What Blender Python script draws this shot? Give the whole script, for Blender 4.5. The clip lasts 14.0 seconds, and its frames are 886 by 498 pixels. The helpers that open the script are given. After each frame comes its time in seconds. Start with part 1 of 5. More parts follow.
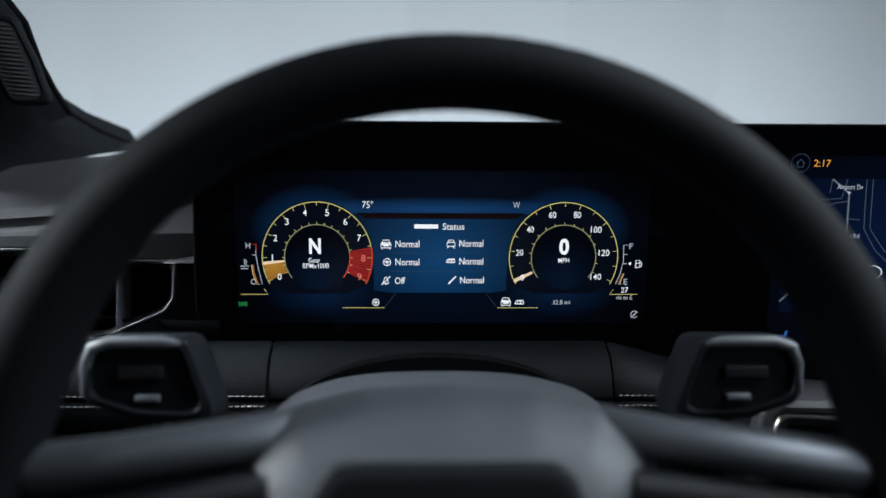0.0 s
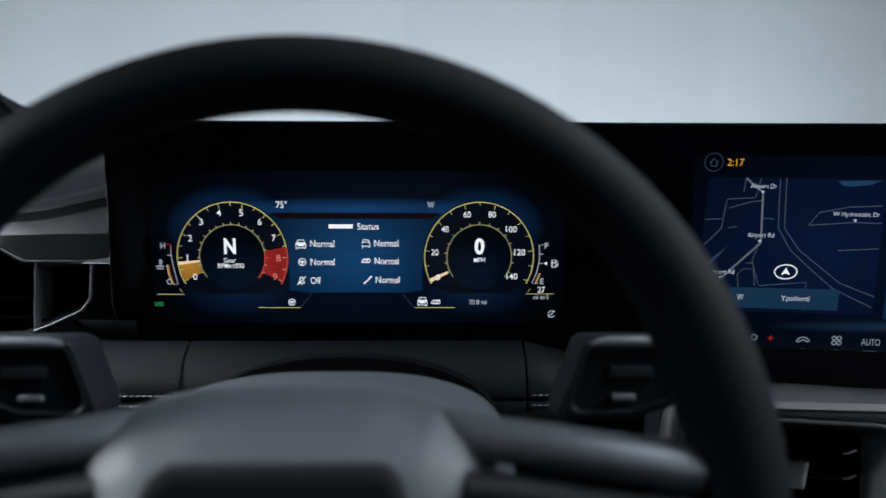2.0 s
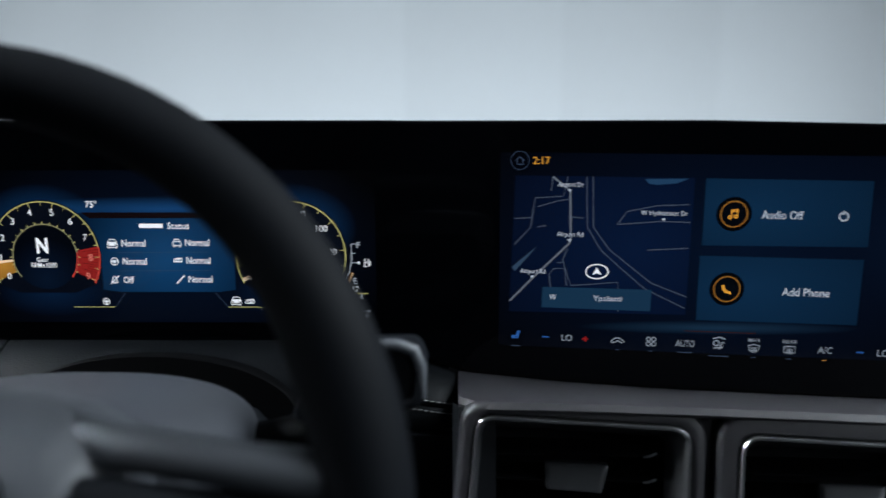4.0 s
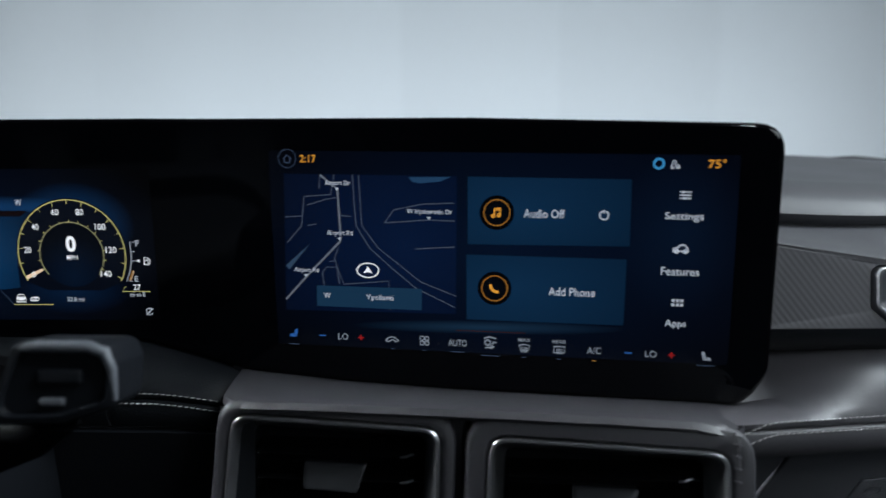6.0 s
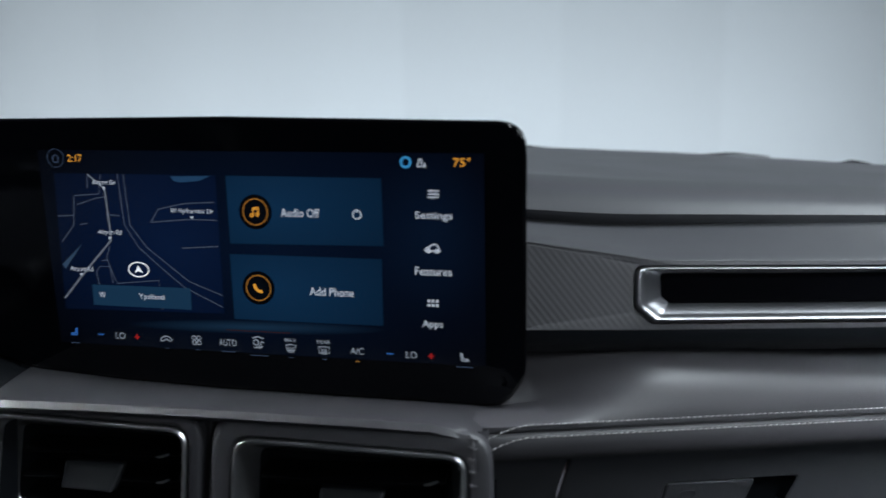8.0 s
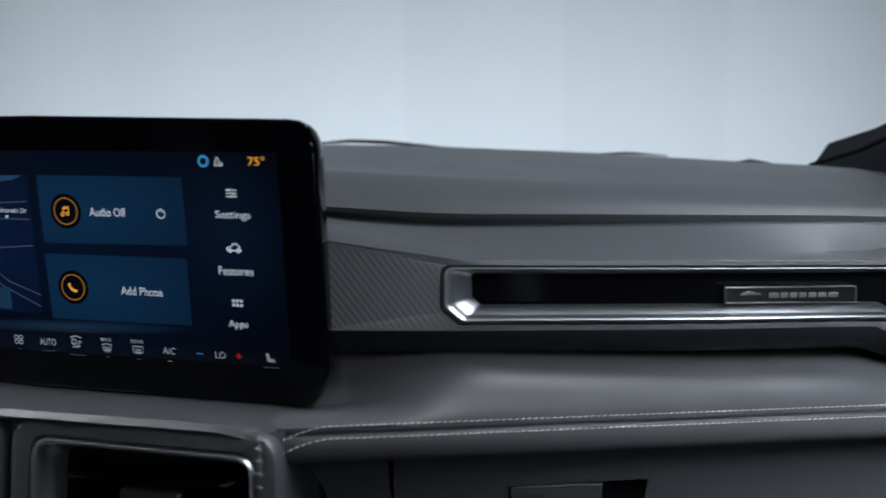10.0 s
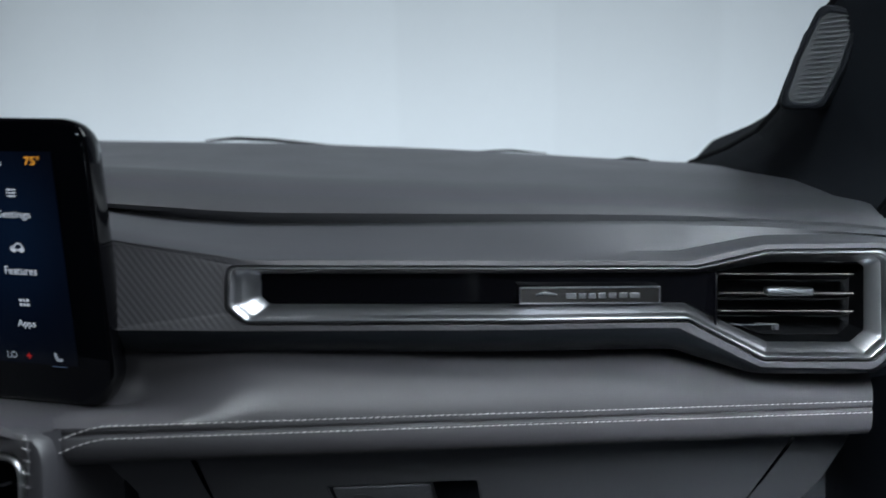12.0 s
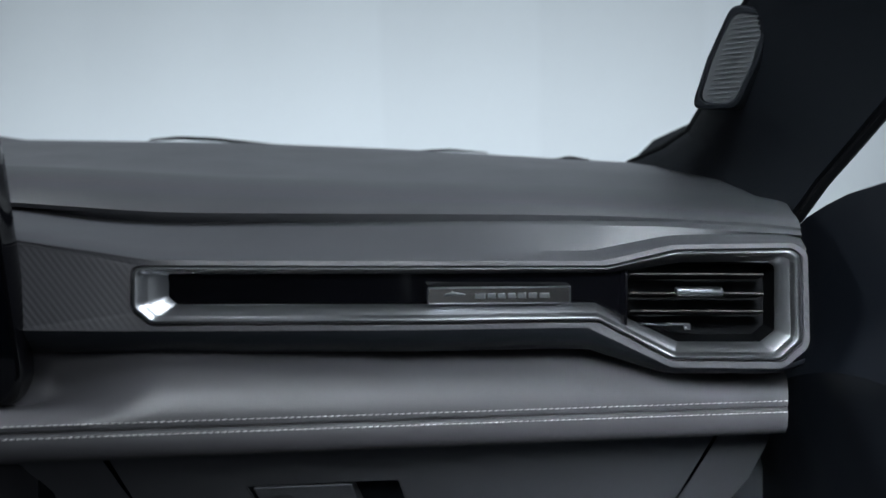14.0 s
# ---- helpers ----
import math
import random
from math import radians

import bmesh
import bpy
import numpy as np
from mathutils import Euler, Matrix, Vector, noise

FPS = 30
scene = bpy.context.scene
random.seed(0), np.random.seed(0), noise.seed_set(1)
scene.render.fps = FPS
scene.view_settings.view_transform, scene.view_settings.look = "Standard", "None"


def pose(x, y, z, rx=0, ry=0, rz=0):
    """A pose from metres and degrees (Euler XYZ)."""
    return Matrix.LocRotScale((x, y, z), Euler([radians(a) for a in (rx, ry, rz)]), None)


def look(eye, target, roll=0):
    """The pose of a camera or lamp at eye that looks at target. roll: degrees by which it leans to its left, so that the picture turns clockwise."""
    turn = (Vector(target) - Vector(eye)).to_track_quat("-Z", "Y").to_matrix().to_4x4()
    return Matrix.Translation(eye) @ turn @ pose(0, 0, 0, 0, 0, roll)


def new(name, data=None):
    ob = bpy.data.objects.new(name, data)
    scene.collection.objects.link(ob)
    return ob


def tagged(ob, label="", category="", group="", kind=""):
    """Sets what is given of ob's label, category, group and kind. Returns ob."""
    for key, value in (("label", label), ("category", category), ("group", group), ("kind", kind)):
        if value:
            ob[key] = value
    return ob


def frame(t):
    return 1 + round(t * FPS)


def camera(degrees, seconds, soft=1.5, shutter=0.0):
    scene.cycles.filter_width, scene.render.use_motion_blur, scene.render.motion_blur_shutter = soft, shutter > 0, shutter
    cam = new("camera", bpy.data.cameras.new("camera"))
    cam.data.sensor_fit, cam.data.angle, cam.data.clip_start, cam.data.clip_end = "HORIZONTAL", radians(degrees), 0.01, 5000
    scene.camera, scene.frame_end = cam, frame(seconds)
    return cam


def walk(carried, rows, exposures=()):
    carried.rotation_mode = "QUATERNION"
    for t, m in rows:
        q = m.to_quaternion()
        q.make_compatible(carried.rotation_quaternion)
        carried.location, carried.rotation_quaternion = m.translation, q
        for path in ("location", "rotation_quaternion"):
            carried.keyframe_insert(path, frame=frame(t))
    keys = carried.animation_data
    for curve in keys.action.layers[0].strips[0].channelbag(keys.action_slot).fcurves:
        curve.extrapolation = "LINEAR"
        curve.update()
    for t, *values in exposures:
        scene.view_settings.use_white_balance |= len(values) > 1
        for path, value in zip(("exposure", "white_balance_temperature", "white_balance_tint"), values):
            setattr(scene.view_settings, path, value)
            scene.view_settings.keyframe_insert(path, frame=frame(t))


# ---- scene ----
cam = camera(50.0, 14.0, 1.5, 0.5)
cam.data.dof.use_dof = True
cam.data.dof.focus_distance = 0.70
cam.data.dof.aperture_fstop = 4.4
EYE, TILT = 1.05, -12.0
RIG = pose(0, 0, EYE, TILT, 0, 0)
ROWS = [
    (0.0, -0.0217, -0.0003, -0.0070, -1.809, 0.596, -0.112),
    (0.5, -0.0189, 0.0007, -0.0019, -2.156, 0.168, -0.101),
    (1.0, 0.0013, -0.0014, -0.0038, -1.787, 0.331, -0.075),
    (1.5, 0.0190, -0.0015, -0.0019, -1.604, 0.169, -0.080),
    (2.0, 0.0454, -0.0020, -0.0054, -1.295, 0.456, -0.038),
    (4.5, 0.2568, 0.0048, 0.0026, 1.289, -0.283, -0.012),
    (5.0, 0.3102, 0.0074, 0.0058, 1.857, -0.607, 0.008),
    (5.5, 0.3503, 0.0096, 0.0066, 2.324, -0.678, -0.015),
    (6.0, 0.3867, 0.0115, 0.0075, 2.715, -0.765, -0.031),
    (6.5, 0.4271, 0.0151, 0.0097, 3.040, -0.947, -0.012),
    (7.0, 0.4754, 0.0189, 0.0073, 3.633, -0.732, -0.062),
    (7.5, 0.5278, 0.0243, 0.0068, 4.522, -0.721, -0.090),
    (8.0, 0.5711, 0.0296, 0.0097, 5.025, -0.994, -0.031),
    (10.5, 0.7541, 0.0575, 0.0095, 7.481, -0.971, -0.130),
    (11.0, 0.7952, 0.0647, 0.0105, 7.958, -1.074, -0.121),
    (11.5, 0.8303, 0.0694, 0.0113, 7.852, -1.135, -0.159),
    (12.0, 0.8642, 0.0752, 0.0124, 8.169, -1.245, -0.164),
    (12.5, 0.8882, 0.0793, 0.0122, 7.914, -1.234, -0.200),
    (13.0, 0.9045, 0.0808, 0.0129, 7.757, -1.266, -0.167),
    (13.5, 0.9143, 0.0820, 0.0138, 7.903, -1.347, -0.151),
    (14.0, 0.9212, 0.0831, 0.0138, 7.924, -1.347, -0.157),
]
walk(cam, [(t, RIG @ pose(x, y, z, 90 + pitch, roll, yaw)) for t, x, y, z, yaw, pitch, roll in ROWS])

# ---- light ----
scene.view_settings.exposure = 0.0
world = bpy.data.worlds.new("studio_air")
scene.world = world
world.use_nodes = True
world.node_tree.nodes["Background"].inputs[0].default_value = (0.55, 0.62, 0.72, 1)
world.node_tree.nodes["Background"].inputs[1].default_value = 0.05


def softbox(name, eye, target, sx, sy, watts, color):
    d = bpy.data.lights.new(name, "AREA")
    d.shape, d.size, d.size_y, d.energy, d.color = "RECTANGLE", sx, sy, watts, color
    ob = new(name, d)
    ob.matrix_world = look(eye, target)
    return ob


COOL = (0.828, 0.93, 1.0)
overhead = softbox("overhead_softbox", (3.3, 0.9, 3.7), (0.9, 0.65, 0.9), 3.4, 2.8, 185, COOL)
overhead.data.spread = radians(110)
softbox("rear_softbox", (2.3, -2.2, 2.1), (0.9, 0.75, 0.9), 1.4, 1.1, 28, COOL)
softbox("wall_washer", (-0.2, 3.8, 0.12), (-0.2, 4.9, 0.9), 5.2, 0.3, 21, COOL)
softbox("wall_washer", (0.2, 2.6, 4.4), (0.2, 5.0, 1.4), 3.2, 0.6, 8, COOL)
# Unseen narrow lamp, added to brighten the passenger end of the dashboard.
narrow_fill = softbox("added_fill_lamp", (0.95, -1.5, 2.3), (1.22, 0.84, 0.50), 0.6, 0.6, 8.0, COOL)
narrow_fill.data.spread = radians(20)
# Another unseen lamp, added to lift the driver's end.
narrow_fill = softbox("added_fill_lamp", (-1.7, 0.75, 1.95), (-0.25, 0.66, 1.0), 0.7, 0.7, 7.5, (0.86, 0.94, 1.0))
narrow_fill.data.spread = radians(26)


# ---- materials ----
def material(name, color, rough=0.5, metal=0.0, grain=0.0, scale=400.0, spread=0.12, coat=0.0, emit=0.0, sheen=0.0):
    m = bpy.data.materials.new(name)
    m.use_nodes = True
    nt = m.node_tree
    b = nt.nodes["Principled BSDF"]
    b.inputs["Roughness"].default_value = rough
    b.inputs["Metallic"].default_value = metal
    b.inputs["Coat Weight"].default_value = coat
    b.inputs["Sheen Weight"].default_value = sheen
    co = nt.nodes.new("ShaderNodeTexCoord")
    big = nt.nodes.new("ShaderNodeTexNoise")
    big.inputs["Scale"].default_value = 14.0
    big.inputs["Detail"].default_value = 5.0
    nt.links.new(co.outputs["Object"], big.inputs["Vector"])
    ramp = nt.nodes.new("ShaderNodeMix")
    ramp.data_type = "RGBA"
    ramp.inputs["A"].default_value = (*[c * (1 - spread) for c in color], 1)
    ramp.inputs["B"].default_value = (*[c * (1 + spread) for c in color], 1)
    nt.links.new(big.outputs["Fac"], ramp.inputs["Factor"])
    nt.links.new(ramp.outputs["Result"], b.inputs["Base Color"])
    ro = nt.nodes.new("ShaderNodeMapRange")
    ro.inputs["To Min"].default_value = max(0.02, rough * 0.85)
    ro.inputs["To Max"].default_value = min(1.0, rough * 1.15)
    nt.links.new(big.outputs["Fac"], ro.inputs["Value"])
    nt.links.new(ro.outputs["Result"], b.inputs["Roughness"])
    if grain:
        fine = nt.nodes.new("ShaderNodeTexVoronoi")
        fine.inputs["Scale"].default_value = scale
        nt.links.new(co.outputs["Object"], fine.inputs["Vector"])
        bump = nt.nodes.new("ShaderNodeBump")
        bump.inputs["Strength"].default_value = grain
        bump.inputs["Distance"].default_value = 0.0004
        nt.links.new(fine.outputs["Distance"], bump.inputs["Height"])
        nt.links.new(bump.outputs["Normal"], b.inputs["Normal"])
    if emit:
        b.inputs["Emission Color"].default_value = (*color, 1)
        b.inputs["Emission Strength"].default_value = emit
    return m


def lit(name, color, strength=1.0):
    m = bpy.data.materials.new(name)
    m.use_nodes = True
    b = m.node_tree.nodes["Principled BSDF"]
    b.inputs["Base Color"].default_value = (0.002, 0.002, 0.003, 1)
    b.inputs["Specular IOR Level"].default_value = 0.3
    b.inputs["Roughness"].default_value = 0.2
    b.inputs["Emission Color"].default_value = (*color, 1)
    b.inputs["Emission Strength"].default_value = strength
    return m


M_PAD = material("soft_touch_pad", (0.0250, 0.0255, 0.0290), 0.48, grain=0.14, scale=1300)
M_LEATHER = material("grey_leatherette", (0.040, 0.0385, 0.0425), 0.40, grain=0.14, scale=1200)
M_PLASTIC = material("grained_plastic", (0.027, 0.0262, 0.0300), 0.43, grain=0.3, scale=1100)
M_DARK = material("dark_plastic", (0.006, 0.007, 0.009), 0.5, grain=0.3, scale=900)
M_RIM = material("wheel_leather", (0.0028, 0.0035, 0.0050), 0.70, grain=0.3, scale=800)
M_HUB = material("wheel_hub_vinyl", (0.060, 0.065, 0.075), 0.5, grain=0.3, scale=900)
M_SATIN = material("satin_silver", (0.40, 0.405, 0.425), 0.33, metal=1.0, spread=0.05)
M_SPOKE = material("grey_spoke_metal", (0.15, 0.16, 0.18), 0.42, metal=0.7, spread=0.05)
M_GLOSS = material("gloss_black", (0.0015, 0.0015, 0.0020), 0.08, spread=0.2)
M_GLASS = material("display_glass", (0.0014, 0.0017, 0.0026), 0.07, spread=0.3)
M_GLASS.node_tree.nodes["Principled BSDF"].inputs["Specular IOR Level"].default_value = 0.22
M_THREAD = material("pale_thread", (0.30, 0.29, 0.29), 0.8)
M_SHROUD = material("column_plastic", (0.034, 0.037, 0.044), 0.45, grain=0.3, scale=1100)
M_STALK = material("stalk_plastic", (0.007, 0.008, 0.010), 0.45, grain=0.2, scale=1100)
# The pad's leatherette again, darkened for the shade below the instrument display.
M_KNEE = material("shaded_leatherette", (0.0055, 0.0065, 0.008), 0.5, grain=0.4, scale=700)
M_SATIN_DARK = material("satin_grey_metal", (0.45, 0.455, 0.475), 0.30, metal=0.95, spread=0.05)
M_SLAT = material("slat_black", (0.0028, 0.003, 0.0034), 0.35)
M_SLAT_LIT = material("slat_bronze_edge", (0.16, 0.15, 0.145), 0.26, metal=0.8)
M_TAB = material("tab_grey", (0.050, 0.052, 0.056), 0.30, metal=0.6)
M_BADGE = material("brushed_plate", (0.075, 0.072, 0.072), 0.26, metal=1.0)
M_GLOVE = material("glovebox_plastic", (0.084, 0.084, 0.094), 0.34, grain=0.5, scale=1500)
M_PILLAR = material("pillar_fabric", (0.0048, 0.0056, 0.0072), 0.7, grain=0.3, scale=1500)
M_GRILLE = material("grille_grey", (0.013, 0.0145, 0.017), 0.65)
M_BLACK = material("rubber_black", (0.0025, 0.0026, 0.003), 0.6)
M_DOOR = material("door_plastic", (0.0032, 0.0042, 0.0065), 0.5, grain=0.3, scale=900)
M_DOORBLUE = material("door_trim_blue", (0.005, 0.010, 0.018), 0.5)
M_UNSEEN_WALL = material("unseen_wall_dark", (0.035, 0.036, 0.040), 0.95, spread=0.3)
M_WALL = material("studio_paint", (0.78, 0.80, 0.82), 0.9, spread=0.02)
M_CLOTH = material("backdrop_cloth", (0.77, 0.80, 0.83), 0.95, spread=0.015)
nt = M_CLOTH.node_tree
info, hue = nt.nodes.new("ShaderNodeObjectInfo"), nt.nodes.new("ShaderNodeHueSaturation")
rng = nt.nodes.new("ShaderNodeMapRange")
rng.inputs["To Min"].default_value, rng.inputs["To Max"].default_value = 0.955, 1.0
nt.links.new(info.outputs["Random"], rng.inputs["Value"])
nt.links.new(rng.outputs["Result"], hue.inputs["Value"])
old = nt.nodes["Principled BSDF"].inputs["Base Color"].links[0].from_socket
nt.links.new(old, hue.inputs["Color"])
nt.links.new(hue.outputs["Color"], nt.nodes["Principled BSDF"].inputs["Base Color"])
M_RIB = material("ribbed_trim", (0.033, 0.032, 0.036), 0.5)
nt = M_RIB.node_tree
co, turn, wave, bump = (nt.nodes.new("ShaderNode" + k) for k in ("TexCoord", "Mapping", "TexWave", "Bump"))
turn.inputs["Rotation"].default_value = (0, radians(38), 0)
wave.inputs["Scale"].default_value, wave.inputs["Distortion"].default_value = 84.0, 0.0
bump.inputs["Strength"].default_value, bump.inputs["Distance"].default_value = 0.12, 0.0010
nt.links.new(co.outputs["Object"], turn.inputs["Vector"])
nt.links.new(turn.outputs["Vector"], wave.inputs["Vector"])
nt.links.new(wave.outputs["Fac"], bump.inputs["Height"])
nt.links.new(bump.outputs["Normal"], nt.nodes["Principled BSDF"].inputs["Normal"])
for m, k in ((M_KNEE, 0.12), (M_RIM, 0.08), (M_SHROUD, 0.4), (M_STALK, 0.05), (M_DARK, 0.15), (M_SLAT, 0.1), (M_DOOR, 0.12), (M_PILLAR, 0.05), (M_BLACK, 0.03), (M_GLOSS, 0.3)):
    m.node_tree.nodes["Principled BSDF"].inputs["Specular IOR Level"].default_value = k
M_FLOOR = material("studio_floor_paint", (0.5, 0.52, 0.54), 0.6, spread=0.05)


# ---- builders ----
def clean(bm, angle=38.0):
    bmesh.ops.remove_doubles(bm, verts=bm.verts[:], dist=1e-6)
    bmesh.ops.recalc_face_normals(bm, faces=bm.faces[:])
    for f in bm.faces:
        f.smooth = True
    for e in bm.edges:
        if len(e.link_faces) == 2 and e.calc_face_angle(0) > radians(angle):
            e.smooth = False
    return bm


def part(name, bm, mat, parent, label="", angle=38.0):
    """One mesh under a thing or a part; its points are in the dashboard's own axes."""
    clean(bm, angle)
    base = parent
    while base.parent:
        base = base.parent
    bm.transform(Matrix.Translation(-Vector(base["base"])))
    me = bpy.data.meshes.new(name)
    bm.to_mesh(me)
    bm.free()
    me.materials.append(mat)
    ob = new(name, me)
    ob.parent = parent
    return tagged(ob, label)


def thing(name, base, label, category, group="", kind=""):
    ob = new(name)
    ob.empty_display_size = 0.02
    ob.matrix_world = RIG @ Matrix.Translation(base)
    ob["base"] = base
    return tagged(ob, label, category, group, kind)


def loft(rows, closed=False, cap=False, bm=None):
    """A skin over rows of points, all of one length."""
    bm = bm or bmesh.new()
    made = [[bm.verts.new(p) for p in row] for row in rows]
    for a, b in zip(made, made[1:]):
        n = len(a)
        for i in range(n if closed else n - 1):
            j = (i + 1) % n
            bm.faces.new((a[i], a[j], b[j], b[i]))
    if cap:
        for ring in (made[0], made[-1]):
            bm.faces.new(ring)
    return bm


def interp(x, xs, ys):
    return float(np.interp(x, xs, ys))


def span(a, b, n):
    return [a + (b - a) * i / (n - 1) for i in range(n)]


def rounded(pts, r, m=5, s=1):
    """A closed outline in two axes with rounded corners (m points each) and s points along each straight."""
    out, n = [], len(pts)
    rr = r if isinstance(r, (list, tuple)) else [r] * n
    arcs = []
    for i in range(n):
        p0, p, p1 = (Vector(pts[k % n]) for k in (i - 1, i, i + 1))
        a, b = (p0 - p), (p1 - p)
        la, lb = a.length, b.length
        a.normalize(), b.normalize()
        ang = math.acos(max(-1, min(1, a.dot(b))))
        d = min(rr[i] / math.tan(ang / 2), la * 0.48, lb * 0.48)
        q0, q1 = p + a * d, p + b * d
        arcs.append([q0 * (1 - k) ** 2 + p * 2 * k * (1 - k) + q1 * k * k for k in span(0, 1, m)])
    for i in range(n):
        out += arcs[i]
        e0, e1 = arcs[i][-1], arcs[(i + 1) % n][0]
        out += [e0.lerp(e1, k / s) for k in range(1, s)]
    return out


def inset(pts, d):
    """The outline moved inwards by d (counter-clockwise or not)."""
    n = len(pts)
    area = sum(pts[i][0] * pts[(i + 1) % n][1] - pts[(i + 1) % n][0] * pts[i][1] for i in range(n))
    sg = 1 if area > 0 else -1
    out = []
    for i in range(n):
        p0, p, p1 = (Vector(pts[k % n]) for k in (i - 1, i, i + 1))
        e0, e1 = (p - p0).normalized(), (p1 - p).normalized()
        n0, n1 = Vector((-e0.y, e0.x)) * sg, Vector((-e1.y, e1.x)) * sg
        k = max(0.3, 1 + n0.dot(n1))
        out.append(p + (n0 + n1) * d / k)
    return out


def bezel(bm, rings, surf):
    """Rings of (outline, depth) skinned one after the other; surf(x, z) gives the depth of the face behind them."""
    return loft([[(p[0], surf(p[0], p[1]) + d, p[1]) for p in ring] for ring, d in rings], closed=True, bm=bm)


def lid(bm, ring, d, surf):
    vs = [bm.verts.new((p[0], surf(p[0], p[1]) + d, p[1])) for p in ring]
    f = bm.faces.new(vs)
    bmesh.ops.triangulate(bm, faces=[f])
    return bm


def box(bm, x0, x1, y0, y1, z0, z1, bevel=0.0):
    r = bmesh.ops.create_cube(bm, size=1.0, matrix=Matrix.Translation(((x0 + x1) / 2, (y0 + y1) / 2, (z0 + z1) / 2)) @ Matrix.Diagonal((x1 - x0, y1 - y0, z1 - z0, 1)))
    if bevel:
        es = list({e for v in r["verts"] for e in v.link_edges})
        bmesh.ops.bevel(bm, geom=es, offset=bevel, segments=3, profile=0.6, affect="EDGES")
    return bm


def tube(pts, r, n=8, bm=None, closed=False, flat=1.0):
    pts = [Vector(p) for p in pts]
    rows = []
    for i, p in enumerate(pts):
        a = pts[i - 1] if (i or closed) else p
        b = pts[(i + 1) % len(pts)] if (i + 1 < len(pts) or closed) else p
        d = (b - a).normalized()
        side = d.cross(Vector((0, 0, 1)))
        side = side.normalized() if side.length > 1e-4 else Vector((1, 0, 0))
        up = side.cross(d)
        rr = r[i] if isinstance(r, (list, tuple)) else r
        rows.append([p + (side * math.cos(t) + up * math.sin(t) * flat) * rr for t in [2 * math.pi * k / n for k in range(n)]])
    if closed:
        rows.append(rows[0])
    return loft(rows, closed=True, cap=not closed, bm=bm)


# ---- studio ----
def plain(name, verts, faces, mat, label, category):
    me = bpy.data.meshes.new(name)
    me.from_pydata(verts, [], faces)
    me.materials.append(mat)
    return tagged(new(name, me), label, category, kind="structure")


def slab(name, x0, x1, y0, y1, z0, z1, mat, label, category):
    v = [(x, y, z) for x in (x0, x1) for y in (y0, y1) for z in (z0, z1)]
    f = [(0, 1, 3, 2), (4, 6, 7, 5), (0, 4, 5, 1), (2, 3, 7, 6), (0, 2, 6, 4), (1, 5, 7, 3)]
    return plain(name, v, f, mat, label, category)


slab("floor", -6, 7, -6, 5, -0.1, 0, M_FLOOR, "pale grey painted studio floor", "floor")
slab("wall_north", -6, 7, 5.0, 5.1, 0, 5, M_WALL, "pale bluish white studio backdrop wall", "wall")
cloth = tagged(new("backdrop"), "pale seamed cloth backdrop hung before the studio wall", "backdrop", kind="structure")
for i in range(12):
    x0 = -4.0 + 0.79 * i
    bm = bmesh.new()
    w = 0.79
    made = [[bm.verts.new((x0 + w * k, 4.86 - 0.012 * math.sin(math.pi * k), z)) for z in (0.0, 1.2, 2.4, 3.6, 4.9)] for k in span(0, 1, 7)]
    for p, q in zip(made, made[1:]):
        for j in range(4):
            bm.faces.new((p[j], p[j + 1], q[j + 1], q[j]))
    me = bpy.data.meshes.new("cloth_panel")
    bm.to_mesh(me)
    bm.free()
    me.materials.append(M_CLOTH)
    for f in me.polygons:
        f.use_smooth = True
    new("cloth_panel", me).parent = cloth
# Unseen walls and ceiling, made dark so the display glass reflects little.
slab("wall_south", -6, 7, -6.1, -6, 0, 5, M_UNSEEN_WALL, "unseen studio wall behind the car, dark to hold reflections down", "wall")
slab("wall_west", -6.1, -6, -6, 5, 0, 5, M_UNSEEN_WALL, "unseen studio side wall, dark to hold reflections down", "wall")
slab("wall_east", 7, 7.1, -6, 5, 0, 5, M_UNSEEN_WALL, "unseen studio side wall, dark to hold reflections down", "wall")
slab("ceiling", -6, 7, -6, 5, 5, 5.1, M_UNSEEN_WALL, "unseen studio ceiling, dark to hold reflections down", "ceiling")

MID = 0.32          # the car's middle line


# ---- dashboard ----
def face_y(x):
    """Depth of the trim face, the same on both sides of the middle."""
    k = x if x > MID else 2 * MID - x
    return sum(interp(k + d, [0.30, 0.55, 0.646, 0.826, 0.918, 1.07, 1.3], [0.645, 0.645, 0.655, 0.692, 0.724, 0.745, 0.78]) for d in span(-0.03, 0.03, 9)) / 9


def pad_y(x):
    k = x if x > MID else 2 * MID - x + 0.06
    return interp(k, [0.30, 0.544, 1.075, 1.2], [0.64, 0.618, 0.795, 0.83])


def eased(x, xs, ys, w=0.028):
    return sum(interp(x + d, xs, ys) for d in span(-w, w, 9)) / 9


